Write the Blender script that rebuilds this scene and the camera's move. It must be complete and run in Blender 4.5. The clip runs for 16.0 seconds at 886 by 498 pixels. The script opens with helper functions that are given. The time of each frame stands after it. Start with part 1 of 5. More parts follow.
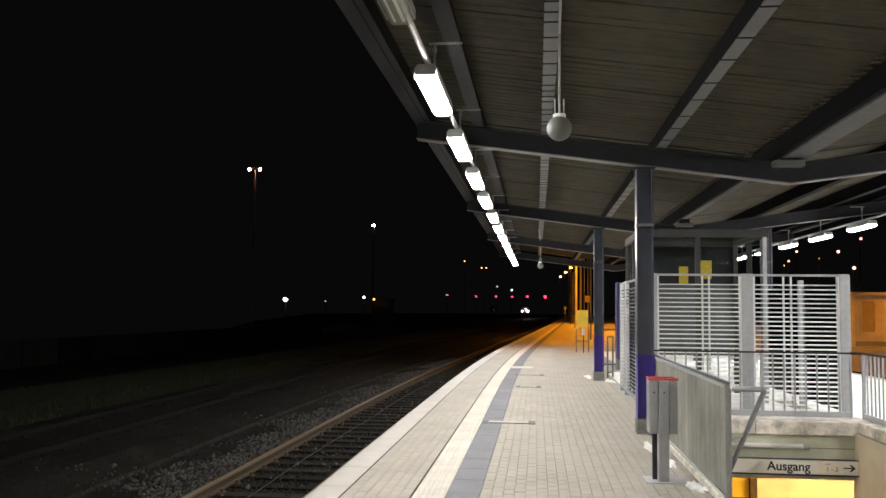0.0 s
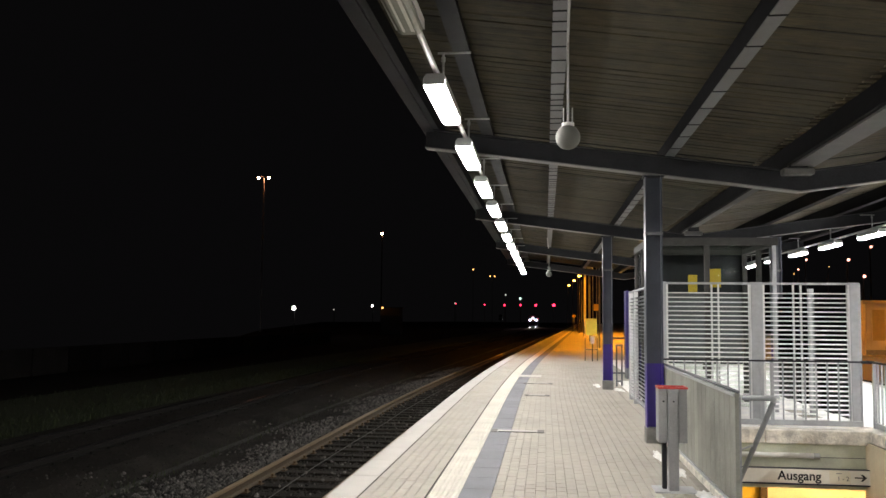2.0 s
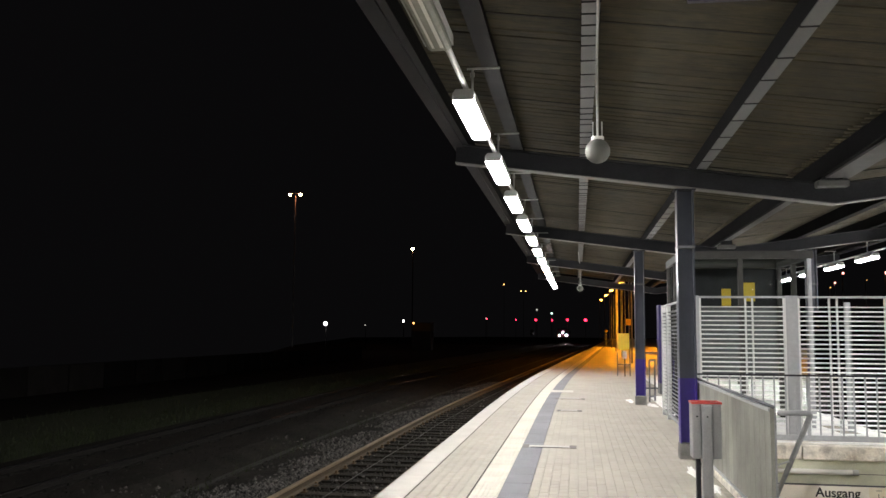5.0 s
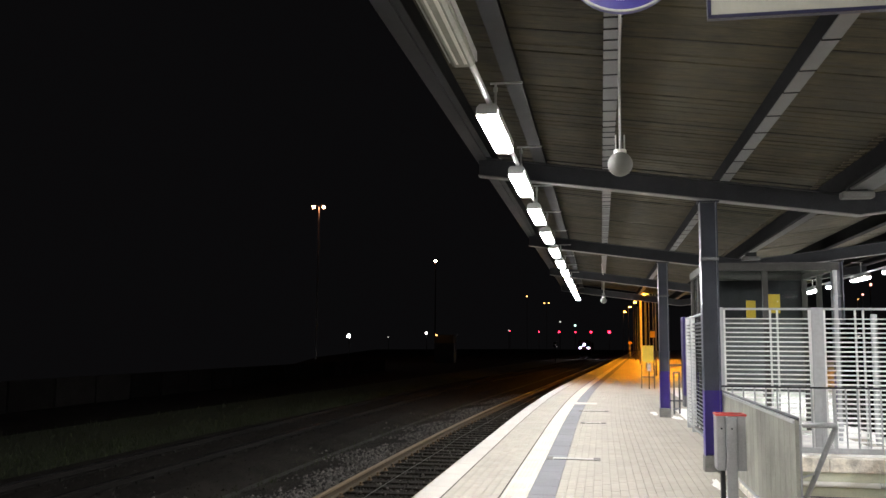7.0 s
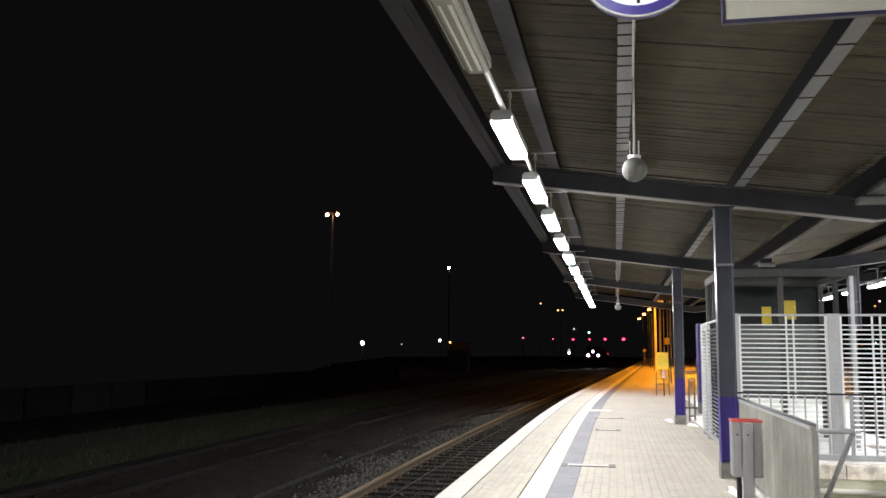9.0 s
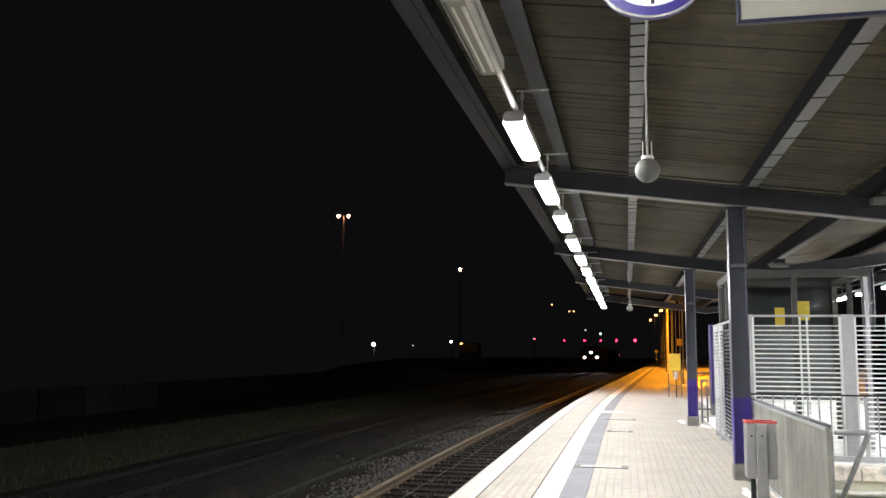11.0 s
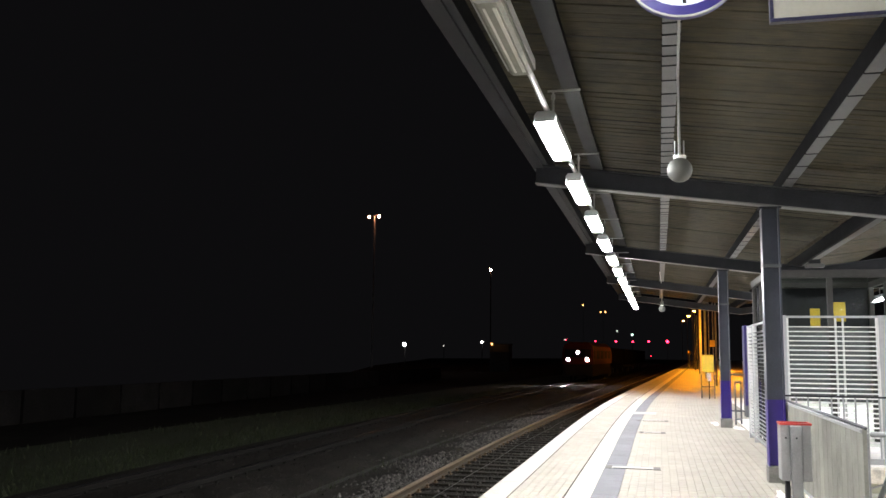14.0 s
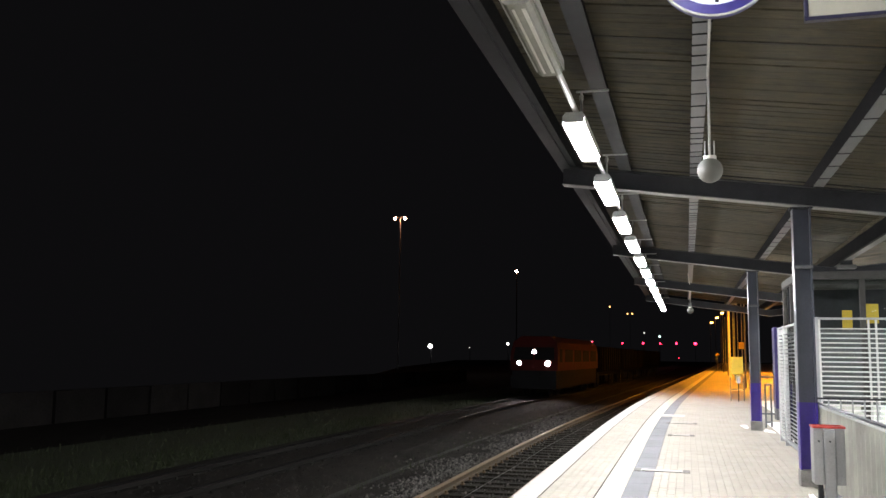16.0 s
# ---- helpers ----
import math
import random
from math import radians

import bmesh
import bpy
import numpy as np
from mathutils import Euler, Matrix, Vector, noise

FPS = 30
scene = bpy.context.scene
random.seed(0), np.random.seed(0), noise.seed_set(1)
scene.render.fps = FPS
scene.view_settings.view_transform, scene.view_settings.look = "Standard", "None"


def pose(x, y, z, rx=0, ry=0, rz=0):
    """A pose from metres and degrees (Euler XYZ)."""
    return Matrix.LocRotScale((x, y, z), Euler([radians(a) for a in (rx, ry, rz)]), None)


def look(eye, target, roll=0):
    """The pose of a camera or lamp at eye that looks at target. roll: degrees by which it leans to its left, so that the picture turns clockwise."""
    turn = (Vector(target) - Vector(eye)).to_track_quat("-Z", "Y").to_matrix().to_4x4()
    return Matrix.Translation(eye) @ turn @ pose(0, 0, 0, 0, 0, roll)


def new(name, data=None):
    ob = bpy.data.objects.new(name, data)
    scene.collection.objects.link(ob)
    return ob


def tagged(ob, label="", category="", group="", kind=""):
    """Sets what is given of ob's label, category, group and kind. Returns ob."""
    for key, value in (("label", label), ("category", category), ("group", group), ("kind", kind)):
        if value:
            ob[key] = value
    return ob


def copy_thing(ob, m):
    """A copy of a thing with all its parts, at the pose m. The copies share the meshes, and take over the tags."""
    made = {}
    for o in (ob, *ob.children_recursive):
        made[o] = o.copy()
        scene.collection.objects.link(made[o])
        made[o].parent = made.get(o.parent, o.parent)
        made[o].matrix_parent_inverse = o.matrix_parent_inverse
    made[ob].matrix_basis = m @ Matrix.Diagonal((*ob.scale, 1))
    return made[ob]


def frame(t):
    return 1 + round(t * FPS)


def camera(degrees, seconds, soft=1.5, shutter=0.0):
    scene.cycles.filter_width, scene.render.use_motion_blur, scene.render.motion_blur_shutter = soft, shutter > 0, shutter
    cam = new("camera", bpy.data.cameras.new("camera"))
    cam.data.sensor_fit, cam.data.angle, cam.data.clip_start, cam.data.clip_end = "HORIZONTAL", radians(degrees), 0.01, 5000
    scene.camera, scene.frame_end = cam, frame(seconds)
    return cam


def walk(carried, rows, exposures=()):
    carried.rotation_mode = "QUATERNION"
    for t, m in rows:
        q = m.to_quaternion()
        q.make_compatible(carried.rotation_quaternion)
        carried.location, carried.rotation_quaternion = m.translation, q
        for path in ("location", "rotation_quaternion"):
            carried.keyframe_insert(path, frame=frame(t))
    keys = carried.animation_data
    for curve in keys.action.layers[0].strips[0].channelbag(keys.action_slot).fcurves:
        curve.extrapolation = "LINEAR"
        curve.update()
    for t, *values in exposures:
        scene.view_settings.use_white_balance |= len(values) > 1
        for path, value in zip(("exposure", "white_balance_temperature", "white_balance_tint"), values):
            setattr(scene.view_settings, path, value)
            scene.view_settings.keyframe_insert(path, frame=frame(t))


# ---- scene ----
cam = camera(54.0, 16.0)
PATH = [
    (0, look((-0.003, -0.035, 1.645), (-0.218, 1.949, 1.783), 0.6)),
    (0.5, look((-0.002, -0.039, 1.645), (-0.218, 1.945, 1.785), 0.5)),
    (1, look((0.0, -0.036, 1.649), (-0.218, 1.946, 1.793), 0.8)),
    (1.5, look((-0.007, -0.029, 1.649), (-0.231, 1.953, 1.8), 0.7)),
    (2, look((-0.006, -0.048, 1.647), (-0.24, 1.932, 1.804), 0.6)),
    (2.5, look((-0.004, -0.058, 1.646), (-0.244, 1.921, 1.809), 0.7)),
    (3, look((-0.007, -0.072, 1.642), (-0.256, 1.905, 1.81), 0.5)),
    (3.5, look((-0.007, -0.065, 1.645), (-0.265, 1.911, 1.815), 0.7)),
    (4, look((-0.005, -0.05, 1.643), (-0.276, 1.924, 1.819), 0.7)),
    (6.5, look((0.006, -0.13, 1.64), (-0.341, 1.828, 1.852), 0.4)),
    (7, look((0.003, -0.154, 1.638), (-0.352, 1.802, 1.856), 0.5)),
    (7.5, look((0.006, -0.16, 1.634), (-0.358, 1.793, 1.858), 0.4)),
    (8, look((0.005, -0.169, 1.626), (-0.367, 1.783, 1.854), 0.2)),
    (8.5, look((0.0, -0.168, 1.627), (-0.378, 1.782, 1.858), 0.3)),
    (9, look((-0.003, -0.176, 1.624), (-0.388, 1.772, 1.858), 0.5)),
    (11.5, look((-0.02, -0.197, 1.62), (-0.44, 1.744, 1.857), 0.7)),
    (12, look((-0.02, -0.214, 1.615), (-0.451, 1.725, 1.852), 1.1)),
    (12.5, look((-0.019, -0.205, 1.618), (-0.46, 1.731, 1.855), 0.9)),
    (13, look((-0.016, -0.219, 1.615), (-0.469, 1.714, 1.851), 0.9)),
    (13.5, look((-0.017, -0.216, 1.614), (-0.484, 1.715, 1.851), 0.8)),
    (14, look((-0.016, -0.22, 1.615), (-0.494, 1.707, 1.852), 0.7)),
    (14.5, look((-0.019, -0.226, 1.614), (-0.51, 1.698, 1.853), 0.7)),
    (15, look((-0.024, -0.236, 1.614), (-0.53, 1.684, 1.854), 0.6)),
    (15.5, look((-0.031, -0.236, 1.612), (-0.552, 1.68, 1.853), 0.7)),
    (16, look((-0.039, -0.225, 1.614), (-0.574, 1.687, 1.854), 0.8)),
]
walk(cam, PATH, [(0, 0.02, 6480, 10), (4.2, 0.08, 6430, 10), (7, 0.32, 6320, 10), (9, 0.48, 6230, 10), (11.5, 0.58, 6210, 10), (16, 0.64, 6210, 10)])

# ---- light and exposure ----
world = bpy.data.worlds.new("night_sky")
scene.world = world
world.use_nodes = True
world.node_tree.nodes["Background"].inputs[0].default_value = (0.84, 0.78, 0.84, 1)
world.node_tree.nodes["Background"].inputs[1].default_value = 0.003

LAMP_GLOW = 136.0
SKY_SHEET_LEVEL = 0.003

# ---- plan numbers ----
EDGE_X = -2.055         # platform edge on the track side
RIGHT_X = 8.75          # platform edge on the far side
RAIL_Z = -0.76
GROUND_Z = -0.98
VALLEY_X = 3.4          # middle of the canopy
BEAM_Y = [3.2, 12.1, 21.0, 29.9, 38.8]
ROOF_Y0, ROOF_Y1 = -16.0, 41.5


def bend(y):
    """Sideways shift of the platform edge and the first track along their length."""
    if y <= 17:
        return 0.0
    if y <= 38:
        return 0.0011 * (y - 17) ** 2
    return 0.485 + 0.0468 * (y - 38)


def track_two(y):
    """Middle line of the second track."""
    x, yy, step = -9.12, 30.0, 1.0
    while yy < y:
        s = np.interp(yy, [30, 50, 125, 175, 230], [0, 0.052, 0.052, 0.003, -0.006])
        x += s * min(step, y - yy)
        yy += step
    return x


# ---- materials ----
def mat(name, color, rough=0.6, metal=0.0, var=0.25, scale=6.0, bump=0.15, fine=60.0, tint=None, obj=0.0, island=0.0, spec=0.5, stain=0.0, stretch=(1, 1, 1), patch=1.1, rvar=0.12):
    m = bpy.data.materials.new(name)
    m.use_nodes = True
    nt = m.node_tree
    b = nt.nodes["Principled BSDF"]
    b.inputs["Roughness"].default_value = rough
    b.inputs["Metallic"].default_value = metal
    b.inputs["Specular IOR Level"].default_value = spec
    geo = nt.nodes.new("ShaderNodeNewGeometry")
    n1 = nt.nodes.new("ShaderNodeTexNoise")
    n1.inputs["Scale"].default_value = scale
    n1.inputs["Detail"].default_value = 5
    n2 = nt.nodes.new("ShaderNodeTexNoise")
    n2.inputs["Scale"].default_value = fine
    n2.inputs["Detail"].default_value = 3
    place = nt.nodes.new("ShaderNodeVectorMath")
    place.operation = "MULTIPLY"
    place.inputs[1].default_value = stretch
    nt.links.new(geo.outputs["Position"], place.inputs[0])
    nt.links.new(place.outputs[0], n1.inputs["Vector"])
    nt.links.new(place.outputs[0], n2.inputs["Vector"])
    ramp = nt.nodes.new("ShaderNodeValToRGB")
    t = tint or color
    ramp.color_ramp.elements[0].position, ramp.color_ramp.elements[1].position = 0.32, 0.68
    ramp.color_ramp.elements[0].color = (*[c * (1 - var) for c in color], 1)
    ramp.color_ramp.elements[1].color = (*[min(1, c * (1 + var)) for c in t], 1)
    mixf = nt.nodes.new("ShaderNodeMath")
    mixf.operation = "MULTIPLY_ADD"
    mixf.inputs[1].default_value = 0.45
    nt.links.new(n2.outputs[0], mixf.inputs[0])
    m2 = nt.nodes.new("ShaderNodeMath")
    m2.operation = "MULTIPLY"
    m2.inputs[1].default_value = 0.55
    nt.links.new(n1.outputs[0], m2.inputs[0])
    nt.links.new(m2.outputs[0], mixf.inputs[2])
    nt.links.new(mixf.outputs[0], ramp.inputs[0])
    out = ramp.outputs[0]
    if obj or island:
        src = nt.nodes.new("ShaderNodeObjectInfo").outputs["Random"] if obj else geo.outputs["Random Per Island"]
        mr = nt.nodes.new("ShaderNodeMapRange")
        a = obj or island
        mr.inputs["To Min"].default_value, mr.inputs["To Max"].default_value = 1 - a, 1 + a
        nt.links.new(src, mr.inputs["Value"])
        mm = nt.nodes.new("ShaderNodeVectorMath")
        mm.operation = "SCALE"
        nt.links.new(out, mm.inputs[0])
        nt.links.new(mr.outputs[0], mm.inputs["Scale"])
        out = mm.outputs[0]
    if stain:
        n3 = nt.nodes.new("ShaderNodeTexNoise")
        n3.inputs["Scale"].default_value = patch
        n3.inputs["Detail"].default_value = 8
        n3.inputs["Roughness"].default_value = 0.65
        nt.links.new(geo.outputs["Position"], n3.inputs["Vector"])
        r3 = nt.nodes.new("ShaderNodeMapRange")
        r3.inputs["From Min"].default_value, r3.inputs["From Max"].default_value = 0.42, 0.7
        r3.inputs["To Min"].default_value, r3.inputs["To Max"].default_value = 1.0, 1 - stain
        nt.links.new(n3.outputs[0], r3.inputs["Value"])
        m3 = nt.nodes.new("ShaderNodeVectorMath")
        m3.operation = "SCALE"
        nt.links.new(out, m3.inputs[0])
        nt.links.new(r3.outputs[0], m3.inputs["Scale"])
        out = m3.outputs[0]
    nt.links.new(out, b.inputs["Base Color"])
    rr = nt.nodes.new("ShaderNodeMapRange")
    rr.inputs["To Min"].default_value, rr.inputs["To Max"].default_value = max(0.03, rough - rvar), min(1, rough + rvar)
    nt.links.new(n1.outputs[0], rr.inputs["Value"])
    nt.links.new(rr.outputs[0], b.inputs["Roughness"])
    if bump:
        bp = nt.nodes.new("ShaderNodeBump")
        bp.inputs["Strength"].default_value = bump
        bp.inputs["Distance"].default_value = 0.02
        nt.links.new(n2.outputs[0], bp.inputs["Height"])
        nt.links.new(bp.outputs[0], b.inputs["Normal"])
    return m


def glow(name, color, strength):
    m = bpy.data.materials.new(name)
    m.use_nodes = True
    b = m.node_tree.nodes["Principled BSDF"]
    b.inputs["Base Color"].default_value = (*color, 1)
    b.inputs["Emission Color"].default_value = (*color, 1)
    b.inputs["Emission Strength"].default_value = strength
    return m


def clear(name, color=(0.95, 0.97, 0.96), rough=0.02, alpha=0.12, ior=1.5):
    """Thin pane: a mix of clear passage and gloss."""
    m = bpy.data.materials.new(name)
    m.use_nodes = True
    nt = m.node_tree
    nt.nodes.remove(nt.nodes["Principled BSDF"])
    out = nt.nodes["Material Output"]
    tr = nt.nodes.new("ShaderNodeBsdfTransparent")
    tr.inputs[0].default_value = (*color, 1)
    gl = nt.nodes.new("ShaderNodeBsdfGlossy")
    gl.inputs["Roughness"].default_value = rough
    fr = nt.nodes.new("ShaderNodeFresnel")
    fr.inputs[0].default_value = ior
    ad = nt.nodes.new("ShaderNodeMath")
    ad.operation = "ADD"
    ad.inputs[1].default_value = alpha
    ad.use_clamp = True
    nt.links.new(fr.outputs[0], ad.inputs[0])
    mx = nt.nodes.new("ShaderNodeMixShader")
    nt.links.new(ad.outputs[0], mx.inputs[0])
    nt.links.new(tr.outputs[0], mx.inputs[1])
    nt.links.new(gl.outputs[0], mx.inputs[2])
    nt.links.new(mx.outputs[0], out.inputs[0])
    return m


PAVER = mat("paver_concrete", (0.39, 0.364, 0.309), 0.8, var=0.09, scale=2.2, fine=90, bump=0.2, obj=0.045, stain=0.18)
PAVER_REST = mat("paver_concrete_rest", (0.39, 0.364, 0.309), 0.8, var=0.09, scale=2.2, fine=90, bump=0.2, island=0.045, stain=0.18)
EDGE_STONE = mat("edge_stone", (0.51, 0.49, 0.45), 0.75, var=0.08, scale=3, fine=70, obj=0.015, stain=0.08)
TACTILE = mat("tactile_cream", (0.60, 0.575, 0.50), 0.75, var=0.1, scale=4, fine=80, obj=0.05, stain=0.12)
DARK_SLAB = mat("dark_slab", (0.155, 0.16, 0.18), 0.72, var=0.15, scale=3, fine=80, obj=0.08, stain=0.15)
BEDDING = mat("joint_sand", (0.29, 0.272, 0.228), 0.95, var=0.3, scale=8, fine=120)
JOINT = mat("dark_joint", (0.05, 0.046, 0.038), 0.95, var=0.3, scale=8, fine=120)
CONCRETE = mat("platform_concrete", (0.30, 0.29, 0.26), 0.85, var=0.25, scale=2, fine=50, stain=0.35)
STAINED = mat("stained_concrete", (0.86, 0.81, 0.72), 0.85, var=0.18, scale=6, fine=30, bump=0.5, stain=0.62, patch=4.2)
CREAM_WALL = mat("cream_wall", (0.64, 0.57, 0.42), 0.7, var=0.12, scale=3, fine=60, stain=0.2)
GREEN_WALL = mat("green_grey_wall", (0.58, 0.60, 0.47), 0.7, var=0.15, scale=3, fine=60, stain=0.35)
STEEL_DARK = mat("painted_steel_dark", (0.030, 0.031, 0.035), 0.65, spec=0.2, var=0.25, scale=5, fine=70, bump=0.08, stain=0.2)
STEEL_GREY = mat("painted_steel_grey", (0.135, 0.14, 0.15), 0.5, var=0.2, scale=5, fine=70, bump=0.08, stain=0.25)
POST_GREY = mat("post_grey_blue", (0.062, 0.070, 0.092), 0.30, var=0.2, scale=4, fine=60, bump=0.06, stain=0.15, rvar=0.03)
STELE_BLUE = mat("stele_blue", (0.022, 0.013, 0.11), 0.5, var=0.15, scale=5, fine=60, bump=0.05)
POST_BLUE = mat("post_blue_paint", (0.045, 0.022, 0.24), 0.4, var=0.15, scale=5, fine=60, bump=0.05, stain=0.15)
GRATE = mat("cast_grate", (0.13, 0.125, 0.115), 0.7, 0.2, var=0.3, scale=30, fine=90, bump=0.3)
SLOT = mat("slot_cover_grey", (0.42, 0.41, 0.38), 0.6, 0.1, var=0.15, scale=8, fine=60, bump=0.05, stain=0.2)
PLINTH = mat("plinth_grey", (0.24, 0.235, 0.22), 0.8, var=0.3, scale=8, fine=60, stain=0.4)
GALV = mat("galvanised_steel", (0.46, 0.475, 0.49), 0.45, 0.25, var=0.14, scale=14, fine=120, bump=0.05)
GALV_DARK = mat("dark_galvanised_steel", (0.30, 0.31, 0.32), 0.5, 0.2, var=0.2, scale=12, fine=90, bump=0.06, obj=0.08)
GALV_SLAT = mat("galvanised_slat", (0.82, 0.82, 0.82), 0.45, 0.03, var=0.08, scale=14, fine=120, bump=0.05, obj=0.06)
PANEL = mat("rail_panel", (0.31, 0.315, 0.275), 0.55, var=0.16, scale=2.5, fine=50, bump=0.08, obj=0.14, stain=0.5)
BIN_GREY = mat("bin_grey", (0.34, 0.345, 0.35), 0.5, 0.2, var=0.12, scale=6, fine=70, bump=0.05, stain=0.15)
RED_PAINT = mat("red_paint", (0.50, 0.06, 0.05), 0.5, var=0.35, scale=8, fine=60, bump=0.05)
DECK = mat("roof_deck_wood", (0.037, 0.031, 0.0175), 0.85, var=0.42, scale=4.0, fine=13, bump=0.25, tint=(0.058, 0.049, 0.025), stain=0.6, stretch=(0.5, 3.2, 1), patch=2.4)
DECK_JOINT = mat("roof_joint_dark", (0.02, 0.018, 0.014), 0.9)
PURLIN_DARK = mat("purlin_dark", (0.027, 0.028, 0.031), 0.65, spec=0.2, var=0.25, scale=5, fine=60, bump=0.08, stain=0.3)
STRAP_SHADE = mat("black_strap_and_shade", (0.010, 0.010, 0.011), 0.85, spec=0.08)
HOUSING = mat("lamp_housing", (0.42, 0.43, 0.42), 0.5, var=0.1, scale=10, fine=60, bump=0.04)
TUBE_COVER = mat("lamp_cover_unlit", (0.36, 0.37, 0.33), 0.18, var=0.12, scale=12, fine=50, bump=0.03)
BALL = mat("speaker_ball", (0.125, 0.128, 0.115), 0.55, var=0.08, scale=12, fine=160, bump=0.1)
WHITE_PLASTIC = mat("white_plastic", (0.72, 0.72, 0.68), 0.4, var=0.06, scale=6, fine=50, bump=0.02)
SIGN_WHITE = mat("sign_white", (0.86, 0.845, 0.78), 0.45, var=0.06, scale=6, fine=60, bump=0.02, stain=0.1)
CREAM_FIELD = mat("sign_cream", (0.80, 0.76, 0.64), 0.45, var=0.05, scale=6, fine=60, bump=0.02)
SIGN_PALE = mat("sign_pale", (0.27, 0.265, 0.225), 0.5, var=0.06, scale=6, fine=60, bump=0.02, stain=0.12)
SIGN_BLUE = mat("sign_blue", (0.010, 0.010, 0.035), 0.4, var=0.1)
INK = mat("black_ink", (0.012, 0.012, 0.014), 0.6, bump=0)
INK_PALE = mat("pale_ink", (0.14, 0.14, 0.14), 0.6, bump=0)
CLOCK_BLUE = mat("clock_rim_blue", (0.04, 0.032, 0.20), 0.35, var=0.1, bump=0.03)
YELLOW = mat("yellow_board", (0.62, 0.43, 0.03), 0.5, var=0.1, scale=6, fine=50, bump=0.03)
OCHRE = mat("ochre_panel", (0.36, 0.27, 0.10), 0.7, var=0.15, scale=6, fine=50, bump=0.05)
OCHRE_DULL = mat("rib_end_dull", (0.15, 0.13, 0.09), 0.8, var=0.3, scale=9, fine=60, bump=0.1, stain=0.4)
GUTTER = mat("gutter_grey", (0.058, 0.058, 0.056), 0.6, var=0.2, scale=5, fine=60, bump=0.05, stain=0.3)
BOX_GREY = mat("lamp_box_grey", (0.105, 0.105, 0.10), 0.5, var=0.12, scale=10, fine=60, bump=0.04)
LIT_FLANGE = mat("lit_flange_grey", (0.20, 0.197, 0.193), 0.5, var=0.2, scale=5, fine=60, bump=0.06, stain=0.3)
CHAIR_RUST = mat("chair_rust", (0.085, 0.052, 0.022), 0.8, 0.1, var=0.3, scale=10, fine=80, bump=0.2)
RUST = mat("rail_rust", (0.046, 0.029, 0.013), 0.75, 0.2, var=0.35, scale=10, fine=80, bump=0.2)
DARK_RAIL = mat("dark_rail", (0.010, 0.009, 0.008), 0.85, 0.0, spec=0.15, var=0.3, scale=10, fine=80)
DARK_HEAD = mat("dark_rail_head", (0.16, 0.155, 0.15), 0.20, 0.95, spec=0.4, var=0.3, scale=10, fine=80, bump=0.05)
DARK_CABLE = mat("cable_grey", (0.05, 0.048, 0.045), 0.7, var=0.3, scale=8, fine=60)
RAIL_TOP = mat("rail_head", (0.165, 0.117, 0.06), 0.45, 0.4, var=0.25, scale=10, fine=90, bump=0.05)
SLEEPER = mat("sleeper_wood", (0.018, 0.0145, 0.011), 0.9, spec=0.15, var=0.55, scale=9, fine=45, bump=0.5, obj=0.45, stain=0.4)
STONE = mat("ballast_stone", (0.068, 0.063, 0.058), 0.85, spec=0.3, var=0.25, scale=20, fine=120, bump=0.2, island=0.92)
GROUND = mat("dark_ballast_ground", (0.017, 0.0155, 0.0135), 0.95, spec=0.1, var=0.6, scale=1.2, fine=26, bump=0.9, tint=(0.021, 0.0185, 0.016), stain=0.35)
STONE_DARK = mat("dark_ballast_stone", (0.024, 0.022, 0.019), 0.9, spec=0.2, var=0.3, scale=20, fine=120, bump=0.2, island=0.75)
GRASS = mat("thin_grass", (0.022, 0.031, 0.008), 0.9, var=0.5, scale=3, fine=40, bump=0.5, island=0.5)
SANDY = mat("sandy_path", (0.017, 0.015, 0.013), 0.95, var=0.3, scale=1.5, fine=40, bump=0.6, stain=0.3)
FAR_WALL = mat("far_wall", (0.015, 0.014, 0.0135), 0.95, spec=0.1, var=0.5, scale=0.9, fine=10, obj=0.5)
LOCO_RED = mat("loco_red", (0.10, 0.010, 0.008), 0.6, spec=0.3, var=0.15, scale=2, fine=30, bump=0.03, stain=0.25)
LOCO_DARK = mat("loco_dark", (0.02, 0.02, 0.022), 0.7, spec=0.15, var=0.2)
WAGON_BROWN = mat("wagon_brown", (0.010, 0.008, 0.007), 0.85, spec=0.08, var=0.3, scale=2, fine=20, stain=0.4)
PLASTER_WALL = mat("plaster_wall", (0.55, 0.48, 0.34), 0.8, var=0.12, scale=2, fine=40, stain=0.2)
GLASS = clear("shelter_glass", (0.90, 0.93, 0.91), 0.01, 0.0, 1.12)
LIT = glow("lit_tube_cover", (1.0, 0.962, 0.915), LAMP_GLOW)
LIT_FRESH = glow("lit_tube_cover_fresh", (1.0, 0.965, 0.93), LAMP_GLOW * 1.25)
FLOOD_GLOW = glow("floodlight_glow", (1.0, 0.36, 0.16), 60)
YARD_GLOW = glow("yard_lamp_glow", (1.0, 0.86, 0.76), 40)
SODIUM = glow("sodium_glow", (1.0, 0.34, 0.012), 13000)
SODIUM_WEAK = glow("sodium_glow_weak", (1.0, 0.34, 0.012), 5600)
SODIUM_BARE = glow("sodium_glow_bare", (1.0, 0.34, 0.03), 60)
TUNNEL_GLOW = glow("subway_tube_glow", (1.0, 0.62, 0.24), 250)
CLOCK_FACE = glow("clock_face_glow", (0.85, 0.87, 1.0), 0.07)
HEADLIGHT = glow("headlight_glow", (1.0, 0.88, 0.82), 350)
RED_GLOW = glow("red_signal_glow", (1.0, 0.02, 0.06), 9)
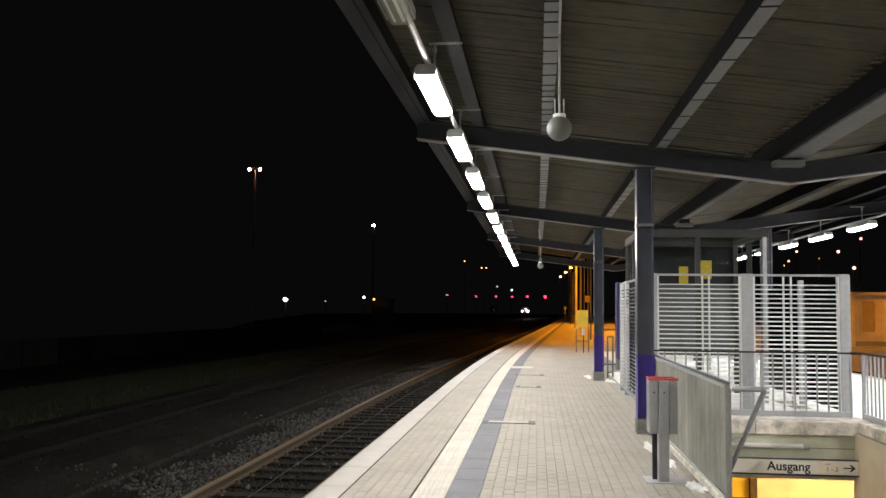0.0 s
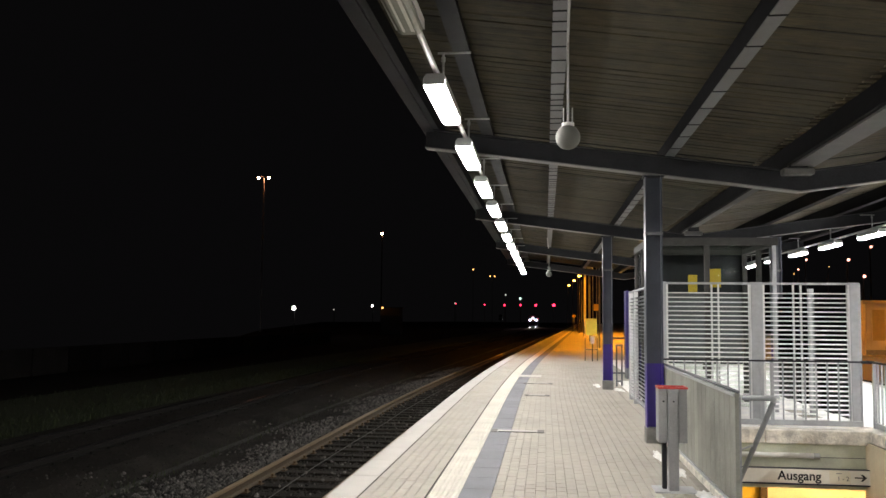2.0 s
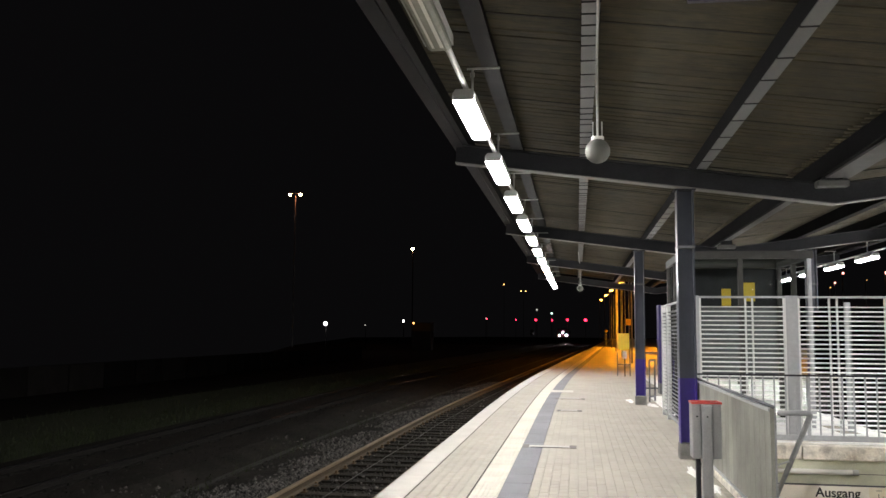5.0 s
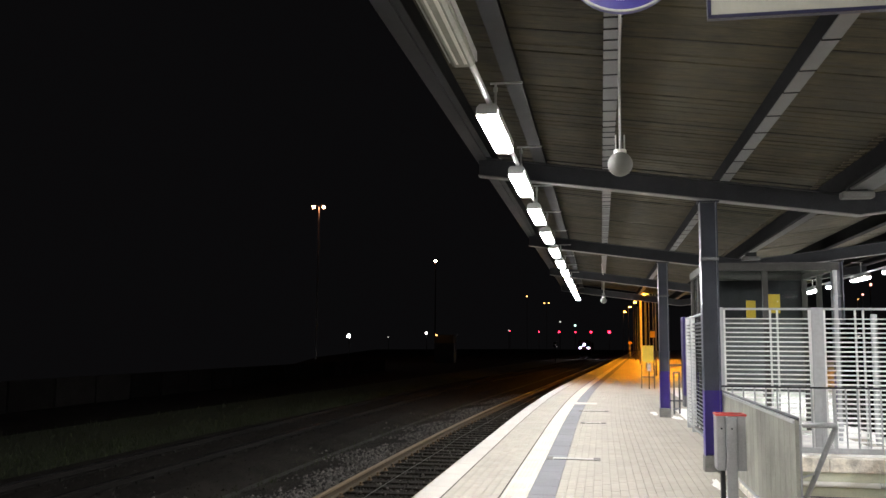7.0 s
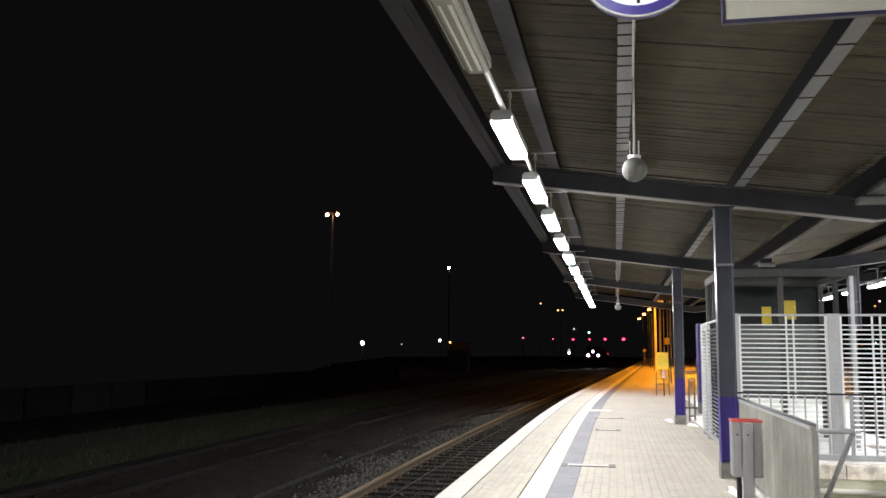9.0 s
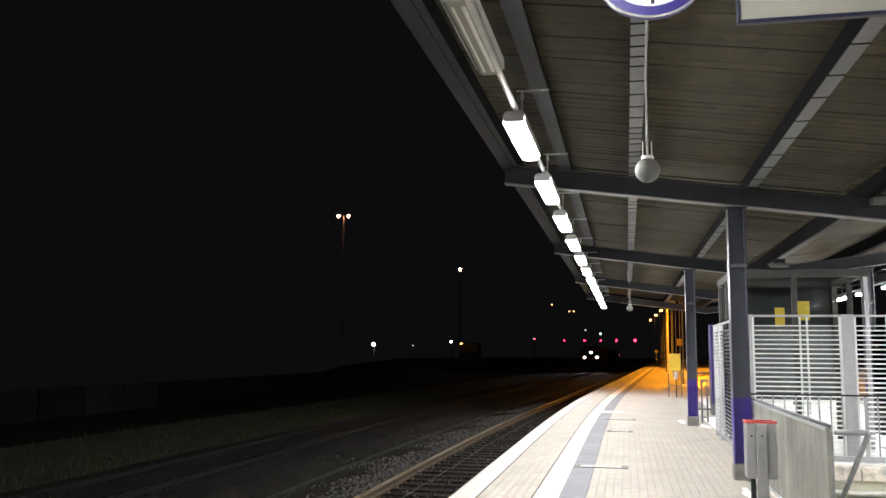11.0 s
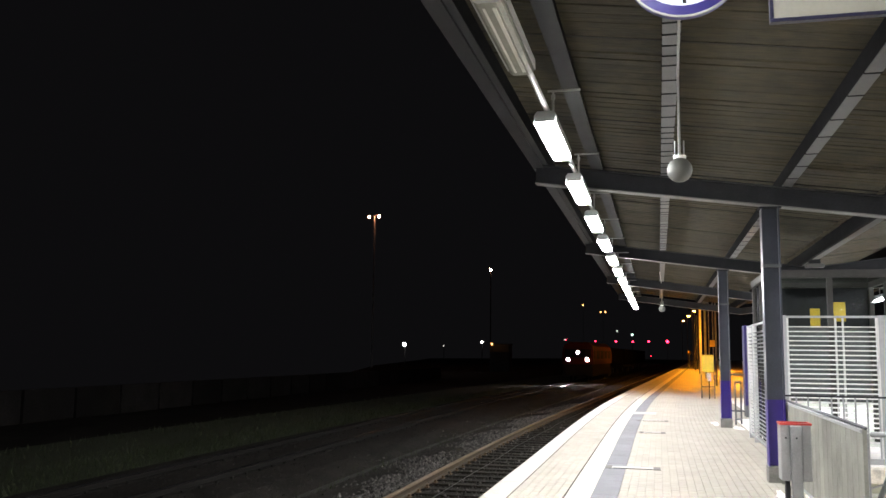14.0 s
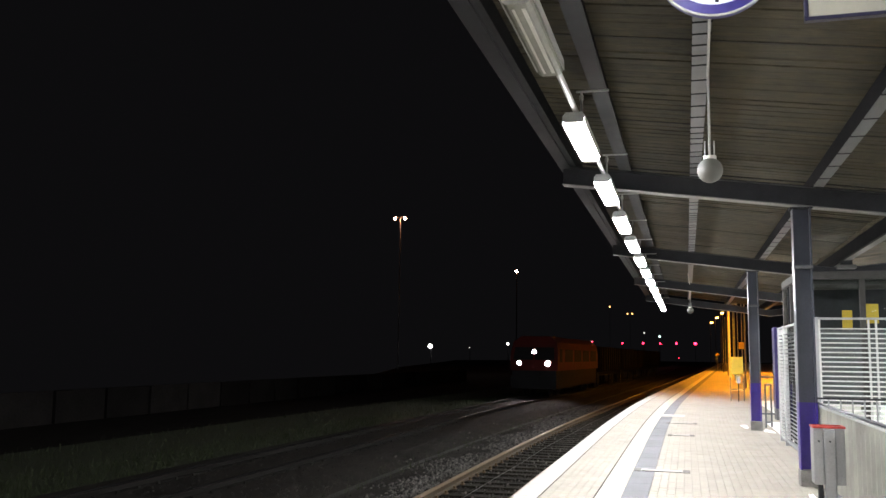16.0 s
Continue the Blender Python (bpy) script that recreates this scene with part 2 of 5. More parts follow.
WHITE_GLOW = glow("white_far_glow", (1.0, 0.93, 0.85), 7)
PINK_GLOW = glow("pinkish_far_glow", (1.0, 0.40, 0.30), 4.0)
AMBER_GLOW = glow("amber_far_glow", (1.0, 0.45, 0.12), 4)
GREEN_GLOW = glow("pale_green_glow", (0.65, 0.95, 0.8), 2)
DULL_GLOW = glow("dull_far_glow", (0.8, 0.75, 0.65), 0.7)


# ---- building helpers ----
def box(bm, x0, x1, y0, y1, z0, z1, bevel=0.0, m=None):
    r = bmesh.ops.create_cube(bm, size=1.0)
    vs = r["verts"]
    for v in vs:
        v.co = Vector((x0 + (v.co.x + 0.5) * (x1 - x0), y0 + (v.co.y + 0.5) * (y1 - y0), z0 + (v.co.z + 0.5) * (z1 - z0)))
    if bevel:
        es = list({e for v in vs for e in v.link_edges})
        r = bmesh.ops.bevel(bm, geom=es, offset=bevel, segments=2, affect="EDGES", profile=0.5)
        vs = r["verts"]
    if m is not None:
        bmesh.ops.transform(bm, matrix=m, verts=list(set(vs)))
    return vs


def rod(bm, p0, p1, r, seg=10, r2=None):
    p0, p1 = Vector(p0), Vector(p1)
    d = p1 - p0
    m = Matrix.Translation((p0 + p1) / 2) @ d.to_track_quat("Z", "Y").to_matrix().to_4x4()
    bmesh.ops.create_cone(bm, cap_ends=True, segments=seg, radius1=r, radius2=r if r2 is None else r2, depth=d.length, matrix=m)


def ball(bm, c, r, u=16, v=10):
    bmesh.ops.create_uvsphere(bm, u_segments=u, v_segments=v, radius=r, matrix=Matrix.Translation(c))


def mesh_of(bm, name, material, smooth=None):
    me = bpy.data.meshes.new(name)
    bm.normal_update()
    bm.to_mesh(me)
    bm.free()
    me.materials.append(material)
    if smooth:
        me.shade_smooth()
    return me


def part(name, bm, material, parent, label="", smooth=None):
    ob = new(name, mesh_of(bm, name, material, smooth) if isinstance(bm, bmesh.types.BMesh) else bm)
    ob.parent = parent
    if label:
        tagged(ob, label)
    return ob


def thing(name, at, label, category, group="", kind=""):
    ob = new(name)
    ob.empty_display_size = 0.2
    ob.location = at
    return tagged(ob, label, category, group, kind)


def solo(name, bm, material, label, category, group="", kind="", at=(0, 0, 0), smooth=None):
    ob = new(name, mesh_of(bm, name, material, smooth))
    ob.location = at
    return tagged(ob, label, category, group, kind)


def B():
    return bmesh.new()


def strip(name, profile, ys, shift, material, caps=True):
    """A profile (x, z points) drawn along y with a sideways shift at each y."""
    n = len(profile)
    verts = [(x + shift(y), y, z) for y in ys for x, z in profile]
    faces = []
    for i in range(len(ys) - 1):
        for k in range(n):
            a, b = i * n + k, i * n + (k + 1) % n
            faces.append((a, a + n, b + n, b))
    if caps:
        faces += [tuple(range(n)), tuple(reversed([(len(ys) - 1) * n + k for k in range(n)]))]
    me = bpy.data.meshes.new(name)
    me.from_pydata(verts, [], faces)
    me.materials.append(material)
    bm = bmesh.new()
    bm.from_mesh(me)
    bmesh.ops.recalc_face_normals(bm, faces=bm.faces)
    bm.to_mesh(me)
    bm.free()
    return me


def frange(a, b, s):
    n = max(1, round((b - a) / s))
    return [a + (b - a) * i / n for i in range(n + 1)]


def rect(x0, x1, z0, z1):
    return [(x0, z0), (x1, z0), (x1, z1), (x0, z1)]


def i_section(w, h, tf, tw):
    """Outline of an I-section, middle of the bottom at the origin."""
    a, b = w / 2, tw / 2
    return [(-a, 0), (a, 0), (a, tf), (b, tf), (b, h - tf), (a, h - tf), (a, h), (-a, h), (-a, h - tf), (-b, h - tf), (-b, tf), (-a, tf)]


def prism(bm, outline, axis, a, b):
    """An outline (two coordinates) drawn from a to b along an axis."""
    def put(p, t):
        return {"x": (t, p[0], p[1]), "y": (p[0], t, p[1]), "z": (p[0], p[1], t)}[axis]
    v0 = [bm.verts.new(put(p, a)) for p in outline]
    v1 = [bm.verts.new(put(p, b)) for p in outline]
    n = len(outline)
    fs = [bm.faces.new(v0), bm.faces.new(list(reversed(v1)))]
    for i in range(n):
        fs.append(bm.faces.new((v0[i], v1[i], v1[(i + 1) % n], v0[(i + 1) % n])))
    bmesh.ops.recalc_face_normals(bm, faces=fs)


# ---- ground and platform body ----
bm = B()
S = 1500
gx, gy = (-S, 1.2, 8.7, S), (-200, 7.2, 17.75, 2600)   # the middle field is the subway
g = [[bm.verts.new((x, y, GROUND_Z - 0.2)) for x in gx] for y in gy]
for j in range(3):
    for i in range(3):
        if (i, j) != (1, 1):
            bm.faces.new((g[j][i], g[j][i + 1], g[j + 1][i + 1], g[j + 1][i]))
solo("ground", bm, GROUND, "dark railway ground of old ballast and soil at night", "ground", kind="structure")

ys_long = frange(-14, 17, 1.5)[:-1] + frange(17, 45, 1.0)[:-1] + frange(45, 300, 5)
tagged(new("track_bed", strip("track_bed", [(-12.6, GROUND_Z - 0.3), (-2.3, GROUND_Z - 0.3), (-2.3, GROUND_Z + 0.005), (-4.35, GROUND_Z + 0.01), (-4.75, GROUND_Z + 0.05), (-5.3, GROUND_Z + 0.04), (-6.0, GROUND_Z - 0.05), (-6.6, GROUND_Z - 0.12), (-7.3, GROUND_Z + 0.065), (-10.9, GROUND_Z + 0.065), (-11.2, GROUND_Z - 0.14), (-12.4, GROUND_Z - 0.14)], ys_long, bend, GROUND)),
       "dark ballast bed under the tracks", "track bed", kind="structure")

platform = tagged(new("platform"), "concrete island platform with a curved edge", "platform", kind="structure")
STAIR = (1.66, 4.42, 7.3, 12.65)   # x0, x1, y0, y1 of the stairwell
TOP = -0.012


def slab(x0, x1, y0, y1, curve_left, curve_right, under=-1.3):
    ys = [y for y in ys_long if y0 < y < y1]
    ys = [y0] + ys + [y1]
    verts, faces = [], []
    for y in ys:
        xa = x0 + (bend(y) if curve_left else 0)
        xb = x1 + (bend(y) if curve_right else 0)
        verts += [(xa, y, under), (xb, y, under), (xb, y, TOP), (xa, y, TOP)]
    for i in range(len(ys) - 1):
        for k in range(4):
            a, b = 4 * i + k, 4 * i + (k + 1) % 4
            faces.append((a, a + 4, b + 4, b))
    n = 4 * (len(ys) - 1)
    faces += [(0, 1, 2, 3), (n + 3, n + 2, n + 1, n)]
    return verts, faces


verts, faces = [], []
for piece in ((EDGE_X + 0.1, RIGHT_X, -14, STAIR[2], 1, 1), (EDGE_X + 0.1, STAIR[0], STAIR[2], STAIR[3], 1, 0),
              (STAIR[1], RIGHT_X, STAIR[2], STAIR[3], 0, 1), (EDGE_X + 0.1, RIGHT_X, 17.2, 300, 1, 1),
              (EDGE_X + 0.1, STAIR[0], STAIR[3], 17.2, 1, 0), (STAIR[1], RIGHT_X, STAIR[3], 17.2, 0, 1, -0.3)):
    v, f = slab(*piece)
    n = len(verts)
    verts += v
    faces += [tuple(i + n for i in q) for q in f]
for q in ([(STAIR[0], STAIR[3] + 0.14, -0.3), (STAIR[1], STAIR[3] + 0.14, -0.3), (STAIR[1], 17.2, -0.3), (STAIR[0], 17.2, -0.3)], ):
    n = len(verts)
    verts += [(x, y, z) for x, y, z in q] + [(x, y, TOP) for x, y, z in q]
    faces += [(n, n + 3, n + 2, n + 1), (n + 4, n + 5, n + 6, n + 7), (n, n + 1, n + 5, n + 4), (n + 2, n + 3, n + 7, n + 6)]
me = bpy.data.meshes.new("platform_body")
me.from_pydata(verts, [], faces)
me.materials.append(BEDDING)
bmx = bmesh.new()
bmx.from_mesh(me)
bmesh.ops.recalc_face_normals(bmx, faces=bmx.faces)
bmx.to_mesh(me)
bmx.free()
part("platform_body", me, None, platform)

for nm, x0, x1, m in (("edge_stone_run", 0.04, 0.34, EDGE_STONE), ("paving_run", 0.346, 0.95, PAVER_REST), ("tactile_run", 0.956, 1.25, TACTILE),
                      ("dark_run", 1.256, 1.55, DARK_SLAB), ("paving_run", 1.556, 10.8, PAVER_REST)):
    part(nm, strip(nm, rect(EDGE_X + x0, EDGE_X + x1, -0.05, 0.0), [y for y in ys_long if y >= 45] , bend, m), None, platform)

# ---- canopy ----
SLOPE = 0.131


def beam_z(x):
    return 3.378 + SLOPE * abs(x - VALLEY_X)


BEAM_H = 0.28


def canopy_beam(y):
    ob = thing("canopy_beam", (VALLEY_X, y, 3.378), "dark painted steel cross beam of the canopy", "beam", "canopy beams")
    for nm, s in (("beam_arm", -1), ("beam_arm", 1)):
        x1 = s * 5.1
        z1 = SLOPE * 5.1
        bm = B()
        for za, zb, w in ((0.016, BEAM_H - 0.014, 0.012), (BEAM_H - 0.014, BEAM_H, 0.18)):
            vs = [bm.verts.new(p) for p in ((0, -w / 2, za), (0, w / 2, za), (0, w / 2, zb), (0, -w / 2, zb), (x1, -w / 2, z1 + za), (x1, w / 2, z1 + za), (x1, w / 2, z1 + zb), (x1, -w / 2, z1 + zb))]
            fs = [bm.faces.new([vs[i] for i in q]) for q in ((0, 1, 2, 3), (7, 6, 5, 4), (0, 4, 5, 1), (1, 5, 6, 2), (2, 6, 7, 3), (3, 7, 4, 0))]
            bmesh.ops.recalc_face_normals(bm, faces=fs)
        part(nm, bm, STEEL_DARK, ob)
        # paler grey paints in the lamplight caught by the flange edge
        bm = B()
        vs = [bm.verts.new(p) for p in ((0, -0.09, 0), (0, 0.09, 0), (0, 0.09, 0.0155), (0, -0.09, 0.0155), (x1, -0.09, z1), (x1, 0.09, z1), (x1, 0.09, z1 + 0.0155), (x1, -0.09, z1 + 0.0155))]
        fs = [bm.faces.new([vs[i] for i in q]) for q in ((0, 1, 2, 3), (7, 6, 5, 4), (0, 4, 5, 1), (1, 5, 6, 2), (2, 6, 7, 3), (3, 7, 4, 0))]
        bmesh.ops.recalc_face_normals(bm, faces=fs)
        part("bottom_flange", bm, LIT_FLANGE, ob, "bottom flange coloured paler for the lamplight on its edge")
    return ob


first_beam = canopy_beam(BEAM_Y[0])
for y in BEAM_Y[1:]:
    copy_thing(first_beam, pose(VALLEY_X, y, 3.378))


def canopy_post(at):
    ob = thing("canopy_post", at, "grey steel canopy post with blue lower band and concrete plinth", "post", "canopy posts")
    w, d, tf, tw = 0.225, 0.22, 0.017, 0.012
    outline = [(-w / 2, -d / 2), (-w / 2 + tf, -d / 2), (-w / 2 + tf, -tw / 2), (w / 2 - tf, -tw / 2), (w / 2 - tf, -d / 2), (w / 2, -d / 2),
               (w / 2, d / 2), (w / 2 - tf, d / 2), (w / 2 - tf, tw / 2), (-w / 2 + tf, tw / 2), (-w / 2 + tf, d / 2), (-w / 2, d / 2)]
    bm = B()
    prism(bm, outline, "z", 1.056, 3.62)
    part("shaft", bm, POST_GREY, ob)
    bm = B()
    prism(bm, outline, "z", 0.205, 1.056)
    part("painted_band", bm, POST_BLUE, ob, "dark blue painted band")
    bm = B()
    box(bm, -w / 2 - 0.012, w / 2 + 0.012, -d / 2 - 0.012, d / 2 + 0.012, -0.02, 0.2, 0.008)
    part("plinth", bm, PLINTH, ob, "grey concrete plinth")
    bm = B()
    box(bm, -w / 2 - 0.006, w / 2 + 0.006, -d / 2 - 0.006, d / 2 + 0.006, 2.80, 2.84)
    part("clamp_band", bm, STEEL_GREY, ob)
    bm = B()
    box(bm, -w / 2 - 0.03, w / 2 + 0.03, -d / 2, d / 2, 3.595, 3.615)
    part("head_plate", bm, STEEL_DARK, ob)
    return ob


POST_X = 1.35 + 0.1125
post = canopy_post((POST_X, BEAM_Y[1], 0))
copy_thing(post, pose(POST_X, BEAM_Y[2], 0))
for y in BEAM_Y[1:]:
    copy_thing(post, pose(2 * VALLEY_X - POST_X, y, 0))

PURLINS = [(-1.58, 0.12), (-0.82, 0.16), (0.12, 0.14), (1.69, 0.13), (3.16, 0.06)]
PURLIN_H = 0.25
for px, w in PURLINS:
    for x in ((px, 2 * VALLEY_X - px) if px < 2 else (px,)):
        z = beam_z(x) + BEAM_H + 0.003
        ob = thing("roof_purlin", (0, 0, 0), "steel roof purlin with a flat bottom flange under the deck", "purlin", "roof purlins")
        bm = B()
        box(bm, x - w / 2, x + w / 2, ROOF_Y0, ROOF_Y1, z, z + 0.012)
        # flanges from the valley on are coloured black for the shade there
        part("bottom_flange", bm, STEEL_GREY if x in (0.12, 1.69) else PURLIN_DARK if x < 2 else STRAP_SHADE, ob)
        bm = B()
        t = 0.018 if px > 2 else 0.03
        # black web colour paints in the shade on the purlin's sides
        box(bm, x - t, x + t, ROOF_Y0, ROOF_Y1, z + 0.0125, z + PURLIN_H)
        part("web", bm, STRAP_SHADE, ob, "web coloured black for its shaded sides")
        if x in (0.12, 1.69):
            rnd = random.Random(int(x * 100))
            y = 5.0
            me = None
            while y < 24:
                if me is None:
                    bm = B()
                    box(bm, -w / 2 - 0.004, w / 2 + 0.004, -0.012, 0.012, -0.005, 0.016)
                    me = mesh_of(bm, "strap", STRAP_SHADE)
                s = part("strap", me, None, ob, "thin black strap")
                s.location = (x, y, z)
                y += (0.25 if rnd.random() < 0.45 else 0.42) if x < 1 else rnd.uniform(0.6, 0.85)

# corrugated deck, one mesh a side, with open joints between the sheets
for side in (-1, 1):
    verts, faces = [], []
    y = ROOF_Y0
    rnd = random.Random(5 + side)
    joints = []
    yj = -15.58
    while yj < ROOF_Y1:
        joints.append(yj)
        yj += 2.87
    pitch = 0.19
    rows = []
    k = 0
    while y < ROOF_Y1:
        phase = k % 4
        rows.append((y, (0.0, 0.013, 0.013, 0.0)[phase]))
        y += (0.012, 0.03, 0.012, pitch - 0.054)[phase]
        k += 1
    xa, xb = VALLEY_X + side * 0.12, VALLEY_X + side * 5.1
    sag = [rnd.uniform(-0.006, 0.006) for _ in rows]
    for (yy, dz), sg in zip(rows, sag):
        rise = 0.25 + 50 * abs(sg)
        for x in (xa, xb):
            verts.append((x, yy, beam_z(x) + BEAM_H + PURLIN_H + 0.02 + dz * rise + sg * 0.5))
    for i in range(len(rows) - 1):
        faces.append((2 * i, 2 * i + 1, 2 * i + 3, 2 * i + 2))
    n = len(verts)
    verts += [(x, y, z + 0.09) for x, y, z in verts]
    for i in range(len(rows) - 1):
        faces.append((n + 2 * i, n + 2 * i + 2, n + 2 * i + 3, n + 2 * i + 1))
    me = bpy.data.meshes.new("ceiling")
    me.from_pydata(verts, [], faces)
    me.materials.append(DECK)
    tagged(new("ceiling", me), "ribbed brown deck of the platform canopy seen from below", "ceiling", kind="structure")
    # dark joints between the sheets
    bm = B()
    for j in joints:
        za, zb = [beam_z(x) + BEAM_H + PURLIN_H + 0.012 for x in (xa, xb)]
        w = rnd.uniform(0.011, 0.018)
        vs = [bm.verts.new(p) for p in ((xa, j - w, za), (xb, j - w, zb), (xb, j + w, zb), (xa, j + w, za), (xa, j - w, za + 0.03), (xb, j - w, zb + 0.03), (xb, j + w, zb + 0.03), (xa, j + w, za + 0.03))]
        for q in ((0, 1, 2, 3), (0, 4, 5, 1), (3, 2, 6, 7)):
            bm.faces.new([vs[k] for k in q])
    solo("ceiling_joints", bm, DECK_JOINT, "dark open joints between the roof sheets", "joints", kind="structure")
    # edge fascia
    xe = VALLEY_X + side * 5.13
    ze = beam_z(xe) + BEAM_H
    bm = B()
    box(bm, xe - 0.025, xe + 0.025, ROOF_Y0, ROOF_Y1, ze - 0.02, ze + 0.32)
    box(bm, min(xe, xe - side * 0.14), max(xe, xe - side * 0.14), ROOF_Y0, ROOF_Y1, ze - 0.045, ze - 0.022)
    solo("fascia", bm, STEEL_DARK, "dark sheet-metal fascia along the canopy edge", "fascia", kind="structure")

# valley gutter
bm = B()
for GX, zg, ya, yb in ((VALLEY_X - 0.05, 3.672, ROOF_Y0, BEAM_Y[1] - 0.12), (VALLEY_X - 0.05, 3.80, BEAM_Y[1] - 0.1, ROOF_Y1)):
    prism(bm, [(GX - 0.155, zg + 0.15), (GX - 0.15, zg), (GX + 0.15, zg), (GX + 0.155, zg + 0.15), (GX + 0.135, zg + 0.15), (GX + 0.132, zg + 0.014), (GX - 0.132, zg + 0.014), (GX - 0.135, zg + 0.15)], "y", ya, yb)
solo("roof_gutter", bm, GUTTER, "grey sheet-metal gutter in the canopy valley", "gutter", kind="structure")


# ends of the roof ribs over the gutter purlin, their light put into a pale colour
bm = B()
rnd = random.Random(31)
for k in range(130):
    y = 3.6 + 0.17 * k + rnd.uniform(-0.02, 0.02)
    x = 3.085 + rnd.uniform(-0.02, 0.015)
    z = beam_z(x) + BEAM_H + PURLIN_H
    box(bm, x - rnd.uniform(0.03, 0.07), x + 0.05, y, y + rnd.uniform(0.035, 0.07), z - 0.008, z + 0.006)
solo("rib_ends", bm, OCHRE_DULL, "folded ends of the roof ribs beside the gutter, coloured pale as lit", "trim", kind="structure")


# ---- tube lamps ----
LAMP_Z = 3.58
LAMP_LEN = 1.26


def tube_lamp(at, lit, cover=None):
    ob = thing("tube_lamp", at, "lit strip luminaire with a clear trough cover on a steel tube" if lit else "unlit strip luminaire with a clear trough cover on a steel tube", "lamp", "platform tube lamps")
    h = LAMP_LEN / 2
    bm = B()
    prism(bm, [(-0.098, -0.022), (-0.091, -0.022), (-0.089, 0.034), (0.089, 0.034), (0.091, -0.022), (0.098, -0.022), (0.096, 0.05), (0.07, 0.085), (-0.07, 0.085), (-0.096, 0.05)], "y", -h - 0.02, h + 0.02)
    part("housing", bm, HOUSING, ob)
    bm = B()
    outline = [(-0.086, -0.008), (-0.086, -0.022), (-0.078, -0.042), (-0.055, -0.056), (0.055, -0.056), (0.078, -0.042), (0.086, -0.022), (0.086, -0.008)]
    prism(bm, outline, "y", -h - 0.019, h + 0.019)
    part("cover", bm, (cover or LIT) if lit else TUBE_COVER, ob, "glowing white cover" if lit else "pale unlit cover")
    if not lit:
        for xs, w in ((-0.03, 0.008), (0.03, 0.012)):
            bm = B()
            box(bm, xs - w, xs + w, -h + 0.05, h - 0.05, -0.061, -0.0565, 0.002)
            part("tube_line", bm, WHITE_PLASTIC, ob, "pale line of a dead tube")
    for s in (-1, 1):
        bm = B()
        box(bm, -0.088, 0.088, s * (h + 0.026) - 0.006, s * (h + 0.026) + 0.006, -0.012, 0.05, 0.004)
        part("end_cap", bm, HOUSING, ob)
    bm = B()
    box(bm, -0.03, 0.03, -0.1, 0.1, 0.085, 0.105)
    part("clip", bm, HOUSING, ob)
    return ob


LAMP_X_L, LAMP_X_R = -0.92, 7.2
LAMP_ROWS = {LAMP_X_L: [7.62 + 2.61 * k for k in range(-8, 12)], LAMP_X_R: [20.2 + 2.85 * k for k in range(-9, 5)]}
proto = tube_lamp((LAMP_X_L, LAMP_ROWS[LAMP_X_L][8], LAMP_Z), True)
tube_lamp((LAMP_X_L, LAMP_ROWS[LAMP_X_L][7], LAMP_Z + 0.035), False)
proto_right = tube_lamp((LAMP_X_R, LAMP_ROWS[LAMP_X_R][0], LAMP_Z), True, LIT_FRESH)
for x, row in LAMP_ROWS.items():
    s = 1 if x < VALLEY_X else -1
    for i, y in enumerate(row):
        if x == LAMP_X_L and i not in (7, 8):
            copy_thing(proto, pose(x, y, LAMP_Z))
        if x == LAMP_X_R and i:
            copy_thing(proto_right, pose(x, y, LAMP_Z))
        hg = thing("lamp_hanger", (x, y - 0.06, LAMP_Z), "thin steel hanger bracket from purlin to lamp tube", "hanger", "lamp hangers")
        bm = B()
        rod(bm, (0, 0, 0.13), (0, 0, 0.43), 0.011, 8)
        rod(bm, (0, 0, 0.36), (0, 0, 0.40), 0.02, 8)
        part("drop_rod", bm, HOUSING, hg)
        bm = B()
        box(bm, min(-s * 0.05, s * 0.25), max(-s * 0.05, s * 0.25), -0.01, 0.01, 0.43, 0.446)
        part("cross_bar", bm, HOUSING, hg)
    bm = B()
    rod(bm, (x, ROOF_Y0 + 1, LAMP_Z + 0.13), (x, ROOF_Y1 - 2, LAMP_Z + 0.13), 0.024, 10)
    solo("lamp_conduit", bm, HOUSING, "long grey steel tube that carries the strip lamps", "conduit", "lamp conduits")


# ---- ball loudspeakers ----
def ball_speaker(at, roof):
    ob = thing("ball_loudspeaker", at, "pale grey ball loudspeaker hanging on a thin rod", "loudspeaker", "ball loudspeakers")
    bm = B()
    ball(bm, (0, 0, 0), 0.108, 24, 16)
    part("ball", bm, BALL, ob, smooth=True)
    bm = B()
    rod(bm, (0, 0, 0.098), (0, 0, 0.125), 0.055, 16)
    part("cap", bm, WHITE_PLASTIC, ob)
    for dx in (-0.038, 0.038):
        bm = B()
        rod(bm, (dx, 0, 0.12), (dx, 0, 0.26), 0.006, 8)
        part("pin", bm, HOUSING, ob)
    bm = B()
    rod(bm, (0, 0, 0.12), (0, 0, roof - at[2]), 0.011, 8)
    part("rod", bm, HOUSING, ob)
    bm = B()
    rod(bm, (0.0, 0, roof - at[2] - 0.012), (-0.07, -4.6, roof - at[2] - 0.012), 0.011, 8)
    part("conduit", bm, HOUSING, ob, "thin conduit along the purlin")
    return ob


ball_speaker((0.187, 7.49, 3.22), 4.075)
ball_speaker((0.115, 30.5, 3.2), 4.05)

